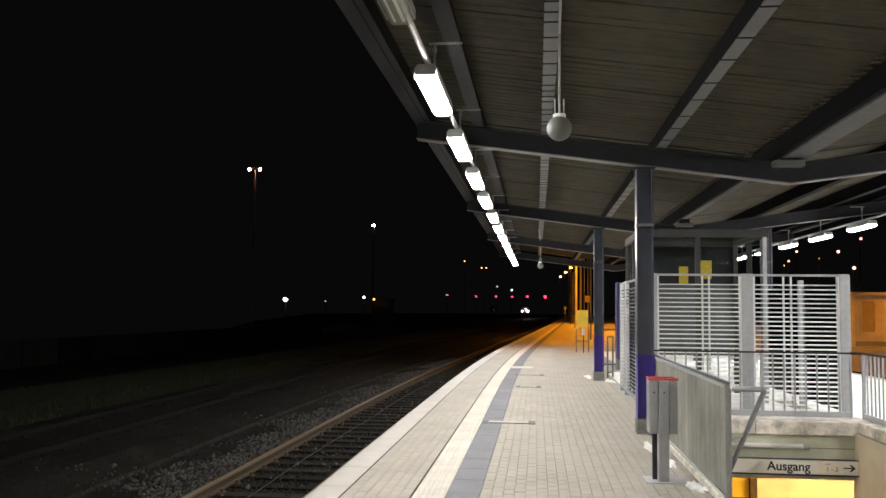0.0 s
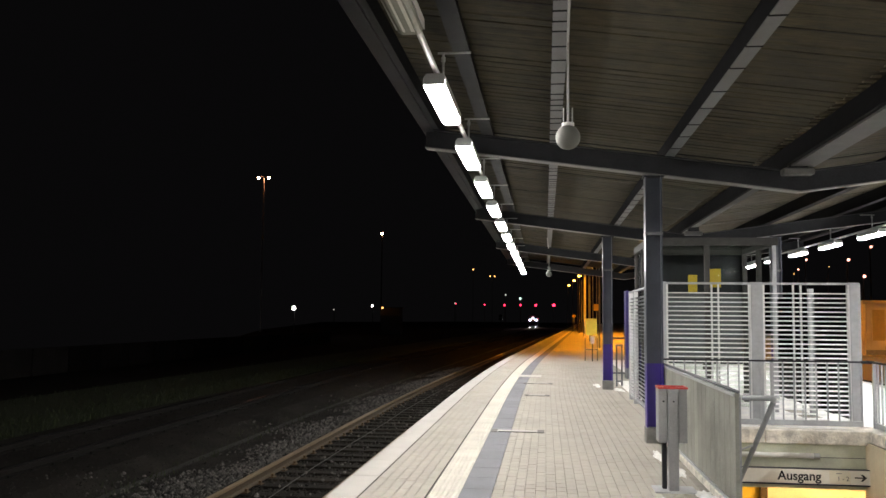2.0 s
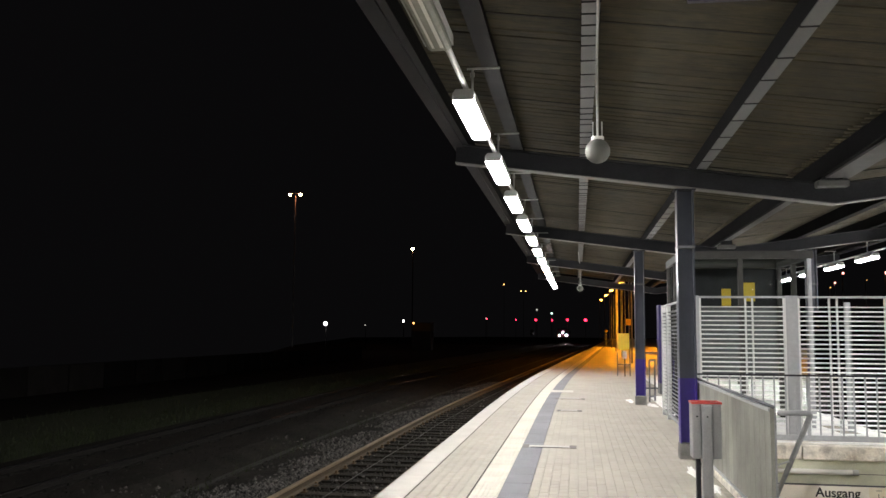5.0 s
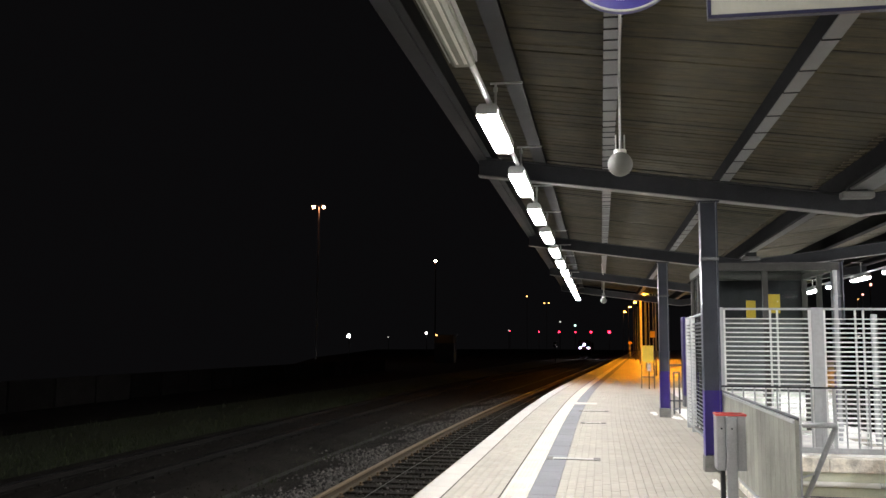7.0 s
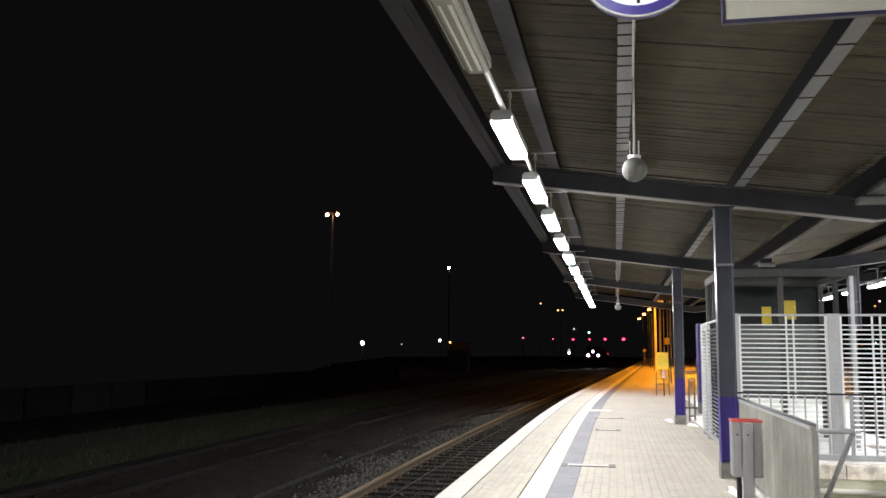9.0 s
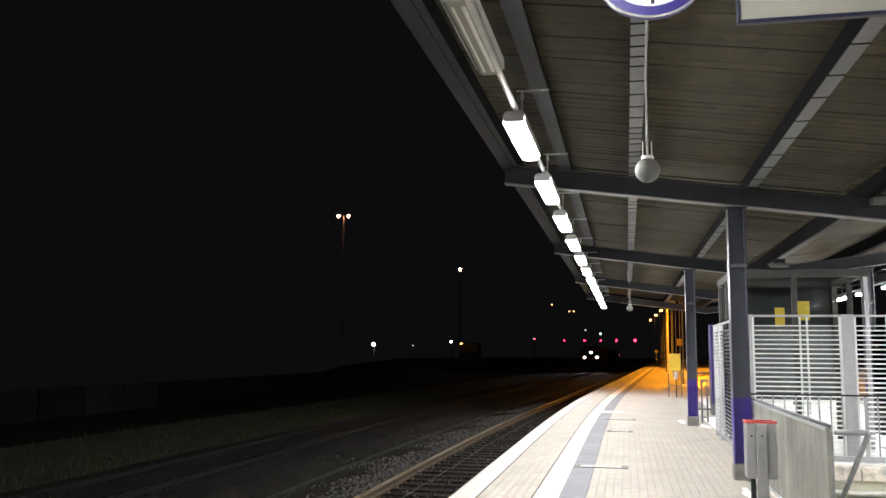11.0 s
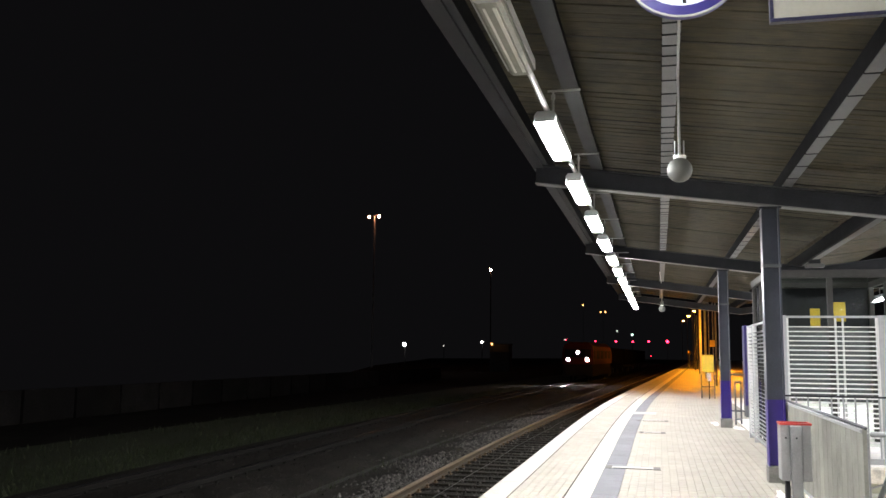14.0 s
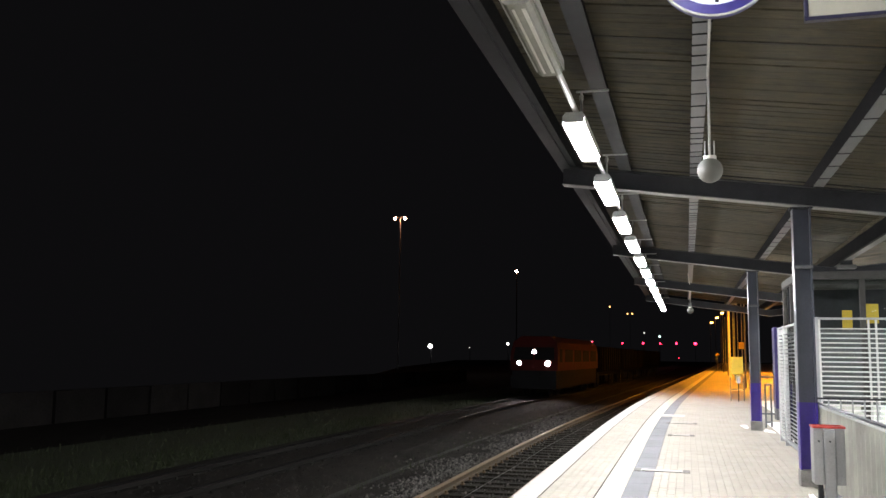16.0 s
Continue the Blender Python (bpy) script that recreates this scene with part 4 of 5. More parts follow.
for q in ((2.6, 12.98, 0.5, 0.1), (3.7, 12.96, 0.55, 0.12), (1.95, 12.95, 0.2, 0.1)):
    snow_patch(*q)
    bpy.data.objects[[o.name for o in bpy.data.objects if o.name.startswith("snow_patch")][-1]].location.z = 0.1455

# ---- farther along the platform ----
st = thing("blue_stele", (2.27, 25.0, 0), "tall dark blue information stele", "stele")
bm = B()
box(bm, -0.04, 0.04, -0.3, 0.3, 0.3, 2.45, 0.01)
part("panel", bm, STELE_BLUE, st)
bm = B()
box(bm, -0.035, 0.035, -0.28, 0.28, -0.012, 0.3)
part("foot", bm, STEEL_GREY, st)


def hoop(x, y, w, h, rot=0.0):
    ob = new("steel_hoop")
    ob.matrix_basis = pose(x, y, 0, 0, 0, rot)
    tagged(ob, "grey steel tube hoop barrier on the platform", "barrier", "steel hoops")
    for a, b, nm in (((0, 0, -0.012), (0, 0, h), "leg"), ((w, 0, -0.012), (w, 0, h), "leg"), ((0, 0, h), (w, 0, h), "top_tube"), ((0, 0, h * 0.12), (w, 0, h * 0.12), "low_tube")):
        bm = B()
        rod(bm, a, b, 0.022, 8)
        part(nm, bm, STEEL_GREY, ob)


hoop(1.74, 21.9, 0.3, 1.0, 60)
hoop(1.80, 25.1, 0.45, 1.12, 4)
ts = thing("timetable_stand", (1.8, 35.0, 0), "yellow timetable board on a grey steel stand", "timetable")
for x in (-0.24, 0.24):
    bm = B()
    rod(bm, (x, 0, -0.012), (x, 0, 0.9), 0.022, 8)
    part("leg", bm, STEEL_GREY, ts)
bm = B()
box(bm, -0.22, 0.22, -0.03, 0.03, 1.0, 1.66, 0.01)
part("board", bm, YELLOW, ts, "yellow printed board")
bm = B()
box(bm, -0.22, 0.22, -0.02, 0.02, 0.42, 0.46)
part("cross_rail", bm, STEEL_GREY, ts)
pb = thing("paper_bin", (1.82, 34.6, 0), "small grey bin under the timetable board", "litter bin")
bm = B()
rod(bm, (0, 0, 0.68), (0, 0, 0.97), 0.09, 14)
part("bucket", bm, GALV, pb)
bm = B()
rod(bm, (0, 0, -0.012), (0, 0, 0.68), 0.02, 8)
part("foot", bm, STEEL_DARK, pb)


def platform_lamp(x, y, h, glow_mat, shielded=True):
    ob = thing("platform_lamp", (x, y, 0), "tall platform lamp post with a sodium lamp head", "lamp post", "sodium platform lamps")
    bm = B()
    rod(bm, (0, 0, -0.012), (0, 0, h), 0.055, 10, 0.035)
    part("pole", bm, STEEL_GREY, ob)
    bm = B()
    if shielded:
        rod(bm, (0, 0, h), (0.9, 0, h + 0.15), 0.035, 8)
    else:
        rod(bm, (0, 0, h), (0.1, 0, h + 0.12), 0.04, 8)
    part("arm", bm, STEEL_GREY, ob)
    bm = B()
    xa = 0.85 if shielded else 0.0
    box(bm, xa, xa + 0.65 if shielded else 0.45, -0.16, 0.16, h + 0.1, h + 0.24, 0.04)
    if shielded:
        for b in ((0.85, 0.865, -0.16, 0.16, h - 0.42), (1.485, 1.5, -0.16, 0.16, h), (0.866, 1.484, -0.16, -0.145, h), (0.866, 1.484, 0.145, 0.16, h)):
            box(bm, *b, h + 0.12)
    part("head", bm, STEEL_GREY, ob)
    bm = B()
    if shielded:
        box(bm, 0.88, 1.14, -0.12, 0.12, h + 0.055, h + 0.099, 0.015)
    else:
        box(bm, 0.06, 0.42, -0.14, 0.14, h - 0.04, h + 0.099, 0.04)
    part("lens", bm, glow_mat, ob, "glowing orange lens")


for y in (50, 66, 84, 102):
    platform_lamp(3.2 + 0.017 * (y - 60), y, 7.5, SODIUM)
for x, y, h in ((4.36, 120, 7.45), (4.13, 134, 7.42), (3.98, 157, 7.6)):
    platform_lamp(x, y, h, SODIUM_BARE, False)
for x, y, h, w in ((3.58, 62, 6.2, 0.07), (3.12, 70, 6.9, 0.15), (4.42, 90, 7.0, 0.11), (4.01, 75, 6.8, 0.06), (4.57, 112, 6.6, 0.14)):
    ms = thing("steel_mast", (x, y, 0), "steel mast on the platform lit orange", "mast", "steel masts")
    bm = B()
    prism(bm, [(a, b - w / 2) for a, b in i_section(w, w, 0.02, 0.02)], "z", -0.012, h)
    # one mast gets paler steel so that it reads as more strongly lit
    part("shaft", bm, GALV if y == 70 else STEEL_GREY, ms)
    if y == 62:
        bm = B()
        box(bm, -0.22, 0.22, -0.12, -0.08, 2.24, 2.68, 0.01)
        part("sign_plate", bm, YELLOW, ms)

ds = thing("diamond_sign", (3.6, 112, 0), "small orange diamond sign on a thin post", "sign")
bm = B()
rod(bm, (0, 0, -0.012), (0, 0, 1.75), 0.05, 8)
part("post", bm, GALV, ds)
bm = B()
box(bm, -0.2, 0.2, -0.02, 0.02, -0.2, 0.2, 0.005, Matrix.Translation((0, -0.08, 2.0)) @ Matrix.Rotation(math.pi / 4, 4, "Y"))
part("board", bm, YELLOW, ds, "yellow diamond board")

# ---- the neighbouring platform with a low building ----
bm = B()
box(bm, 15.5, 26, 40.4, 300, -1.3, 0.0)
solo("platform_far", bm, PAVER_REST, "second platform across the tracks", "platform", kind="structure")
hb = thing("platform_building", (20.5, 46, 0), "low plastered building with a flat roof, lit orange", "building")
bm = B()
box(bm, -4.5, 5.5, 0, 5, -0.002, 2.55)
part("wall", bm, PLASTER_WALL, hb)
bm = B()
box(bm, -4.7, 5.7, -0.25, 5.2, 2.553, 2.72, 0.01)
part("roof", bm, PLASTER_WALL, hb)
bm = B()
box(bm, -4.52, 5.52, -0.03, -0.002, 0.0, 0.25)
part("base_course", bm, PLINTH, hb)
for xd in (-4.2, -1.8, 0.6):
    bm = B()
    box(bm, xd, xd + 0.62, -0.012, -0.003, 0.72, 2.26, 0.003)
    dr = part("vent_panel", bm, OCHRE, hb, "ochre louvred wall panel")
    for b in ((xd - 0.07, xd - 0.002, 0.62, 2.34), (xd + 0.622, xd + 0.69, 0.62, 2.34), (xd, xd + 0.62, 2.262, 2.34), (xd, xd + 0.62, 0.62, 0.718)):
        bm = B()
        box(bm, b[0], b[1], -0.05, -0.003, b[2], b[3])
        part("panel_frame", bm, PLASTER_WALL, dr)
for x, y in ((19.8, 41.0), (26.5, 41.0)):
    platform_lamp(x - 1.2, y, 6.0, SODIUM_WEAK)

# ---- tracks ----
def rail_profile(x, z):
    return [(x - 0.07, z - 0.15), (x + 0.07, z - 0.15), (x + 0.07, z - 0.135), (x + 0.012, z - 0.12), (x + 0.012, z - 0.045), (x + 0.036, z - 0.035),
            (x + 0.036, z - 0.006), (x + 0.028, z - 0.001), (x - 0.028, z - 0.001), (x - 0.036, z - 0.006), (x - 0.036, z - 0.035), (x - 0.012, z - 0.045), (x - 0.012, z - 0.12), (x - 0.07, z - 0.135)]


def head_profile(x, z):
    return [(x - 0.038, z - 0.03), (x + 0.038, z - 0.03), (x + 0.038, z - 0.004), (x + 0.03, z + 0.003), (x - 0.03, z + 0.003), (x - 0.038, z - 0.004)]


def railway(name, centre, ys, label, sleepers, steel, head, chair):
    ob = thing(name, (0, 0, 0), label, "railway track", "railway tracks")
    for s in (-0.752, 0.752):
        r = part("rail", strip("rail", rail_profile(s, RAIL_Z), ys, centre, steel), None, ob, "rusty steel rail")
        part("rail_head", strip("rail_head", head_profile(s, RAIL_Z), ys, centre, head), None, r, "worn rail head")
    bm = B()
    box(bm, -1.3, 1.3, -0.13, 0.13, RAIL_Z - 0.33, RAIL_Z - 0.168, 0.012)
    me = mesh_of(bm, "sleeper", SLEEPER)
    chairs = []
    y = sleepers[0]
    rnd = random.Random(3)
    while y < sleepers[1]:
        a = math.atan2(centre(y + 0.5) - centre(y - 0.5), 1.0)
        o = part("sleeper", me, None, ob)
        o.matrix_basis = pose(centre(y) + rnd.uniform(-0.03, 0.03), y, rnd.uniform(-0.008, 0.004), 0, 0, math.degrees(-a) + rnd.uniform(-0.6, 0.6))
        chairs.append((centre(y), y, a))
        y += 0.62
    bm = B()
    for cx, cy, a in chairs:
        for s in (-0.752, 0.752):
            x = cx + s
            box(bm, x - 0.13, x + 0.13, cy - 0.07, cy + 0.07, RAIL_Z - 0.1675, RAIL_Z - 0.15)
            for t in (-0.095, 0.095):
                box(bm, x + t - 0.018, x + t + 0.018, cy - 0.035, cy + 0.035, RAIL_Z - 0.15, RAIL_Z - 0.105)
    tagged(part("rail_fastening", bm, chair, ob, "rusty rail chairs on the sleepers"), kind="stuff")
    return ob


ys_track = frange(-10, 30, 3)[:-1] + frange(30, 120, 2)[:-1] + frange(120, 420, 6)
railway("railway_track", lambda y: -3.67 + bend(y), ys_track, "rusty railway track on wooden sleepers beside the platform", (5, 62), RUST, RAIL_TOP, CHAIR_RUST)
# rail and chair colours darkened here for the weak light over this track
railway("railway_track", track_two, ys_track, "second railway track with worn rails", (6, 60), DARK_RAIL, DARK_HEAD, DARK_RAIL)

tagged(new("track_cable", strip("track_cable", [(-3.90, RAIL_Z - 0.16), (-3.888, RAIL_Z - 0.16), (-3.888, RAIL_Z - 0.145), (-3.90, RAIL_Z - 0.15)], ys_track, lambda y: bend(y) + 0.03 * math.sin(y * 0.7), DARK_CABLE)), "thin grey cable lying on the sleepers between the rails", "cable")

# loose ballast stones
def stones(name, n, xr, yr, zf, size, seed, material, label, heap=0.0):
    rng = np.random.default_rng(seed)
    base = np.array([(1, 0, 0), (-1, 0, 0), (0, 1, 0), (0, -1, 0), (0, 0, 1), (0, 0, -1)], float)
    tri = np.array([(0, 2, 4), (2, 1, 4), (1, 3, 4), (3, 0, 4), (2, 0, 5), (1, 2, 5), (3, 1, 5), (0, 3, 5)])
    vs, fs = [], []
    for i in range(n):
        u = rng.random()
        y = yr[0] + (yr[1] - yr[0]) * u ** 1.6
        x = rng.uniform(*xr) if not heap else xr[1] - abs(rng.normal(0, heap)) * (0.75 + 0.5 * math.sin(y * 1.3) * math.sin(y * 0.37))
        s = size * rng.uniform(0.5, 1.3)
        v = base * (s * rng.uniform(0.6, 1.2, 3)) + rng.normal(0, s * 0.12, (6, 3))
        a = rng.uniform(0, 6.28)
        c, d = math.cos(a), math.sin(a)
        v = v @ np.array([[c, d, 0.2], [-d, c, 0.1], [0.1, -0.2, 1]])
        vs.append(v + (x + bend(y), y, zf(x) + s * 0.2))
        fs.append(tri + 6 * i)
    me = bpy.data.meshes.new(name)
    me.from_pydata(np.concatenate(vs).tolist(), [], np.concatenate(fs).tolist())
    me.materials.append(material)
    return tagged(new(name, me), label, "ballast", kind="stuff")


def bed_z(x):
    return float(np.interp(x, [-12.4, -11.2, -10.6, -7.3, -6.6, -6.0, -5.3, -4.75, -4.35, -2.3], [GROUND_Z - 0.14, GROUND_Z - 0.14, GROUND_Z + 0.065, GROUND_Z + 0.065, GROUND_Z - 0.12, GROUND_Z - 0.05, GROUND_Z + 0.04, GROUND_Z + 0.05, GROUND_Z + 0.01, GROUND_Z + 0.005]))


stones("ballast_stones", 15000, (-6.1, -4.5), (7, 46), bed_z, 0.033, 1, STONE, "loose grey ballast stones along the track", 0.85)
stones("ballast_stones", 20000, (-4.6, -2.2), (6, 46), bed_z, 0.034, 2, STONE_DARK, "dark ballast stones between the sleepers")
# the darker stone colour here stands for less light at the second track
stones("ballast_stones", 9000, (-11.5, -6.1), (7, 60), bed_z, 0.02, 3, STONE_DARK, "sparse ballast stones round the second track")

stones("ballast_stones", 700, (-4.4, -2.3), (7, 34), lambda x: bed_z(x) + 0.062, 0.03, 9, STONE, "single pale stones lying on the sleepers")

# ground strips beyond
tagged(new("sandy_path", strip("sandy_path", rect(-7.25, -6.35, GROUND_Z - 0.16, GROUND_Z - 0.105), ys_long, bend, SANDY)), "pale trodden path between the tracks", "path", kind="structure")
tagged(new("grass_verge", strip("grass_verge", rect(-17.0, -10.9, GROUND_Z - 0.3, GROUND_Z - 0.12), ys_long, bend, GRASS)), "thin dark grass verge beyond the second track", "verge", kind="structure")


def blades(n, seed):
    rng = np.random.default_rng(seed)
    vs, fs = [], []
    for i in range(n):
        y = 10 + 60 * rng.random() ** 1.4
        x = rng.choice([rng.uniform(-13.6, -10.9), rng.uniform(-17, -10.9), rng.uniform(-7.2, -6.2)], p=[0.6, 0.3, 0.1])
        a, h, w = rng.uniform(0, 6.28), rng.uniform(0.05, 0.22), rng.uniform(0.006, 0.014)
        lx, ly = rng.normal(0, 0.06, 2)
        z = GROUND_Z - 0.125
        x += bend(y)
        n0 = len(vs)
        vs += [(x - w * math.cos(a), y - w * math.sin(a), z), (x + w * math.cos(a), y + w * math.sin(a), z), (x + lx, y + ly, z + h)]
        fs.append((n0, n0 + 1, n0 + 2))
    me = bpy.data.meshes.new("grass")
    me.from_pydata(vs, [], fs)
    me.materials.append(GRASS)
    tagged(new("grass", me), "sparse dark grass blades beyond the tracks", "grass", kind="stuff")


blades(16000, 4)

# added sheet that glows at the sky's level and hides the dark horizon
SKY_SHEET = glow("sky_sheet_glow", (0.84, 0.78, 0.84), SKY_SHEET_LEVEL)
SKY_SHEET.node_tree.nodes["Principled BSDF"].inputs["Base Color"].default_value = (0, 0, 0, 1)
SKY_SHEET.node_tree.nodes["Principled BSDF"].inputs["Specular IOR Level"].default_value = 0
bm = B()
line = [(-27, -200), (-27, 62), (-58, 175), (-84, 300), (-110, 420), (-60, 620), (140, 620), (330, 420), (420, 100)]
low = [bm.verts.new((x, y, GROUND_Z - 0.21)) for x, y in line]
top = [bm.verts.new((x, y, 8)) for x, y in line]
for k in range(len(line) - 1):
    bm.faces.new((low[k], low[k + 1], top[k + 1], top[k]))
solo("backdrop", bm, SKY_SHEET, "added backdrop sheet glowing at night-sky level over the dark horizon", "backdrop", kind="structure")

# low wall far across the tracks
bm = B()
box(bm, -1.45, 1.45, -0.1, 0.1, -0.1, 1.15, 0.02)
wm = mesh_of(bm, "wall_panel", FAR_WALL)
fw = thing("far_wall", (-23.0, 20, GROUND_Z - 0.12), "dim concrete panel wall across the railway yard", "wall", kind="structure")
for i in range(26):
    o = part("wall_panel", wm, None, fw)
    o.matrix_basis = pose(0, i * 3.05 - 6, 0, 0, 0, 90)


# ---- lights in the distance ----
def far_light(name, at, r, material, mast, label, category, twin=0.0):
    ob = thing(name, (at[0], at[1], GROUND_Z - 0.2), label, category, "distant lights")
    h = at[2] - GROUND_Z + 0.2
    r *= 0.78
    if mast:
        bm = B()
        rod(bm, (0, 0.3, 0), (0, 0.3, h), mast, 8, mast * 0.7)
        # pale steel for the mast that shows lit, dark steel keeps the others unlit
        part("mast", bm, GALV if twin and material is FLOOD_GLOW else STEEL_DARK, ob)
    for s in ((-twin, twin) if twin else (0,)):
        bm = B()
        ball(bm, (s, 0, h), r, 12, 8)
        part("lamp", bm, material, ob, "glowing lamp")
        bm = B()
        box(bm, s - r * 0.8, s + r * 0.8, 0.0, r * 1.5, h + r * 0.6, h + r * 1.2)
        part("hood", bm, STEEL_DARK, ob)
    if twin:
        bm = B()
        rod(bm, (-twin, 0.2, h + r), (twin, 0.2, h + r), mast * 0.6, 8)
        part("cross_arm", bm, STEEL_GREY, ob)
    return ob


far_light('floodlight_mast', (-50.35, 150.0, 26.3), 0.34, FLOOD_GLOW, 0.16, 'tall floodlight mast with two pinkish lamps', 'floodlight', 0.97)
far_light('distant_lamp', (-38.1, 200.0, 21.1), 0.42, FLOOD_GLOW, 0.15, 'distant tall lamp with a pinkish glow', 'lamp')
far_light('distant_lamp', (-35.35, 120.0, 2.74), 0.33, YARD_GLOW, 0.08, 'distant white lamp across the yard', 'lamp')
far_light('distant_lamp', (-34.5, 140.0, 2.74), 0.14, DULL_GLOW, 0.06, 'faint small lamp far off', 'lamp')
far_light('distant_lamp', (-26.08, 130.0, 3.3), 0.24, WHITE_GLOW, 0.08, 'distant white lamp beside a low shed', 'lamp')
far_light('distant_lamp', (-25.0, 132.6, 3.05), 0.2, AMBER_GLOW, 0.05, 'small amber lamp on a shed', 'lamp')
far_light('distant_lamp', (-24.9, 300.0, 18.33), 0.3, AMBER_GLOW, 0.06, 'small amber lamp far off', 'lamp')
far_light('distant_lamp', (-18.2, 300.0, 16.0), 0.3, AMBER_GLOW, 0.06, 'distant twin amber lamp', 'lamp', 0.78)
far_light('distant_lamp', (-27.0, 260.0, 5.9), 0.25, DULL_GLOW, 0.08, 'faint small lamp far off', 'lamp')
far_light('railway_signal', (-16.65, 240.0, 5.25), 0.23, RED_GLOW, 0.05, 'distant red railway signal', 'signal')
far_light('railway_signal', (-11.17, 240.0, 5.22), 0.31, RED_GLOW, 0.05, 'distant red railway signal', 'signal')
far_light('railway_signal', (-6.77, 240.0, 5.22), 0.28, RED_GLOW, 0.05, 'distant red railway signal', 'signal')
far_light('railway_signal', (-2.58, 240.0, 5.28), 0.35, RED_GLOW, 0.05, 'distant red railway signal', 'signal')
far_light('railway_signal', (2.17, 230.0, 5.15), 0.45, RED_GLOW, 0.05, 'distant bright red railway signal', 'signal')
far_light('railway_signal', (-24.6, 240.0, 5.5), 0.17, RED_GLOW, 0.05, 'distant red railway signal', 'signal')
far_light('railway_signal', (-2.05, 240.0, 1.4), 0.1, RED_GLOW, 0.06, 'low distant red railway signal', 'signal')
far_light('distant_lamp', (-11.78, 260.0, 8.55), 0.34, DULL_GLOW, 0.08, 'faint distant yard lamp', 'lamp')
far_light('distant_lamp', (-7.42, 260.0, 7.5), 0.41, GREEN_GLOW, 0.08, 'distant pale green lamp', 'lamp')
far_light('street_lamp', (25.81, 90.0, 7.75), 0.14, PINK_GLOW, 0.08, 'street lamp with a pinkish glow', 'street lamp')
far_light('street_lamp', (30.59, 110.0, 7.93), 0.14, PINK_GLOW, 0.08, 'street lamp with a pinkish glow', 'street lamp')
far_light('street_lamp', (26.50, 80.0, 7.08), 0.17, PINK_GLOW, 0.08, 'street lamp with a pinkish glow', 'street lamp')
far_light('street_lamp', (26.07, 75.0, 5.39), 0.17, PINK_GLOW, 0.08, 'street lamp with a pinkish glow', 'street lamp')
far_light('street_lamp', (28.43, 80.0, 8.23), 0.14, PINK_GLOW, 0.08, 'street lamp with a pinkish glow', 'street lamp')
far_light('street_lamp', (21.75, 70.0, 5.87), 0.04, AMBER_GLOW, 0.05, 'slim mast with a dim amber lamp', 'street lamp')
far_light('street_lamp', (30.05, 110.0, 7.38), 0.08, AMBER_GLOW, 0.05, 'dim amber street lamp', 'street lamp')

# invented hooded lamp, swung round in place of a brief light of unknown source
swing_lamp = thing("lineside_lamp", (-7.15, 140.0, GROUND_Z - 0.2), "invented hooded lamp standing in for a brief light of unknown source", "signal lamp")
bm = B()
rod(bm, (0, 0, 0), (0, 0, 2.5), 0.05, 8)
part("post", bm, STEEL_DARK, swing_lamp)
for zc, rr in ((2.72, 0.2), (3.2, 0.15)):
    bm = B()
    for i in range(16):
        a0, a1 = 2 * math.pi * i / 16, 2 * math.pi * (i + 1) / 16
        q = [[bm.verts.new((rad * math.cos(a), y2, zc + rad * math.sin(a))) for rad, y2 in ((rr + 0.01, 0.2), (rr + 0.01, -0.3), (rr + 0.03, -0.3), (rr + 0.03, 0.2))] for a in (a0, a1)]
        for k in range(4):
            bm.faces.new((q[0][k], q[0][(k + 1) % 4], q[1][(k + 1) % 4], q[1][k]))
    bmesh.ops.remove_doubles(bm, verts=bm.verts, dist=0.0005)
    rod(bm, (0, 0.201, zc), (0, 0.23, zc), rr + 0.03, 16)
    hood = part("hood", bm, STEEL_DARK, swing_lamp, "dark tube-shaped hood")
    bm = B()
    rod(bm, (0, 0.14, zc), (0, 0.19, zc), rr, 16)
    part("lens", bm, WHITE_GLOW if rr > 0.17 else DULL_GLOW, hood, "glowing white lens")

shed = thing("low_shed", (-25.6, 134, GROUND_Z - 0.2), "low shed wall lit dimly in the distance", "shed")
# rust-brown band over a near-black base paints in the dim amber light
bm = B()
box(bm, 0, 3.0, 0, 3, 3.0, 4.2)
part("wall", bm, CHAIR_RUST, shed)
bm = B()
box(bm, -0.2, 3.2, -0.3, 3.2, 4.202, 4.32)
part("roof", bm, STEEL_DARK, shed)
bm = B()
box(bm, -0.05, 3.05, 0.3, 2.9, 0, 2.995)
part("base_wall", bm, STEEL_DARK, shed)

# ---- the train ----
def rolling(name, label, category):
    return thing(name, (0, 0, 0), label, category)


loco = rolling("locomotive", "red diesel locomotive with three lit headlights", "locomotive")
bm = B()
prism(bm, [(-1.4, 1.5), (1.4, 1.5), (1.4, 2.55), (1.3, 3.15), (0.85, 3.5), (-0.85, 3.5), (-1.3, 3.15), (-1.4, 2.55)], "y", 0.0, 15.5)
for v in bm.verts:
    if v.co.y < 0.01 and v.co.z > 2:
        v.co.y += (v.co.z - 2) * 0.35
part("body", bm, LOCO_RED, loco, "red painted body")
bm = B()
for s in (-1, 1):
    vs = [bm.verts.new(p) for p in ((s * 0.06, 0.02, 2.12), (s * 1.22, 0.02, 2.12), (s * 1.16, 0.26, 2.85), (s * 0.06, 0.26, 2.85))]
    bm.faces.new(vs)
    for v in vs:
        v.co.y -= 0.012
part("windscreen", bm, LOCO_DARK, loco, "dark windscreen")
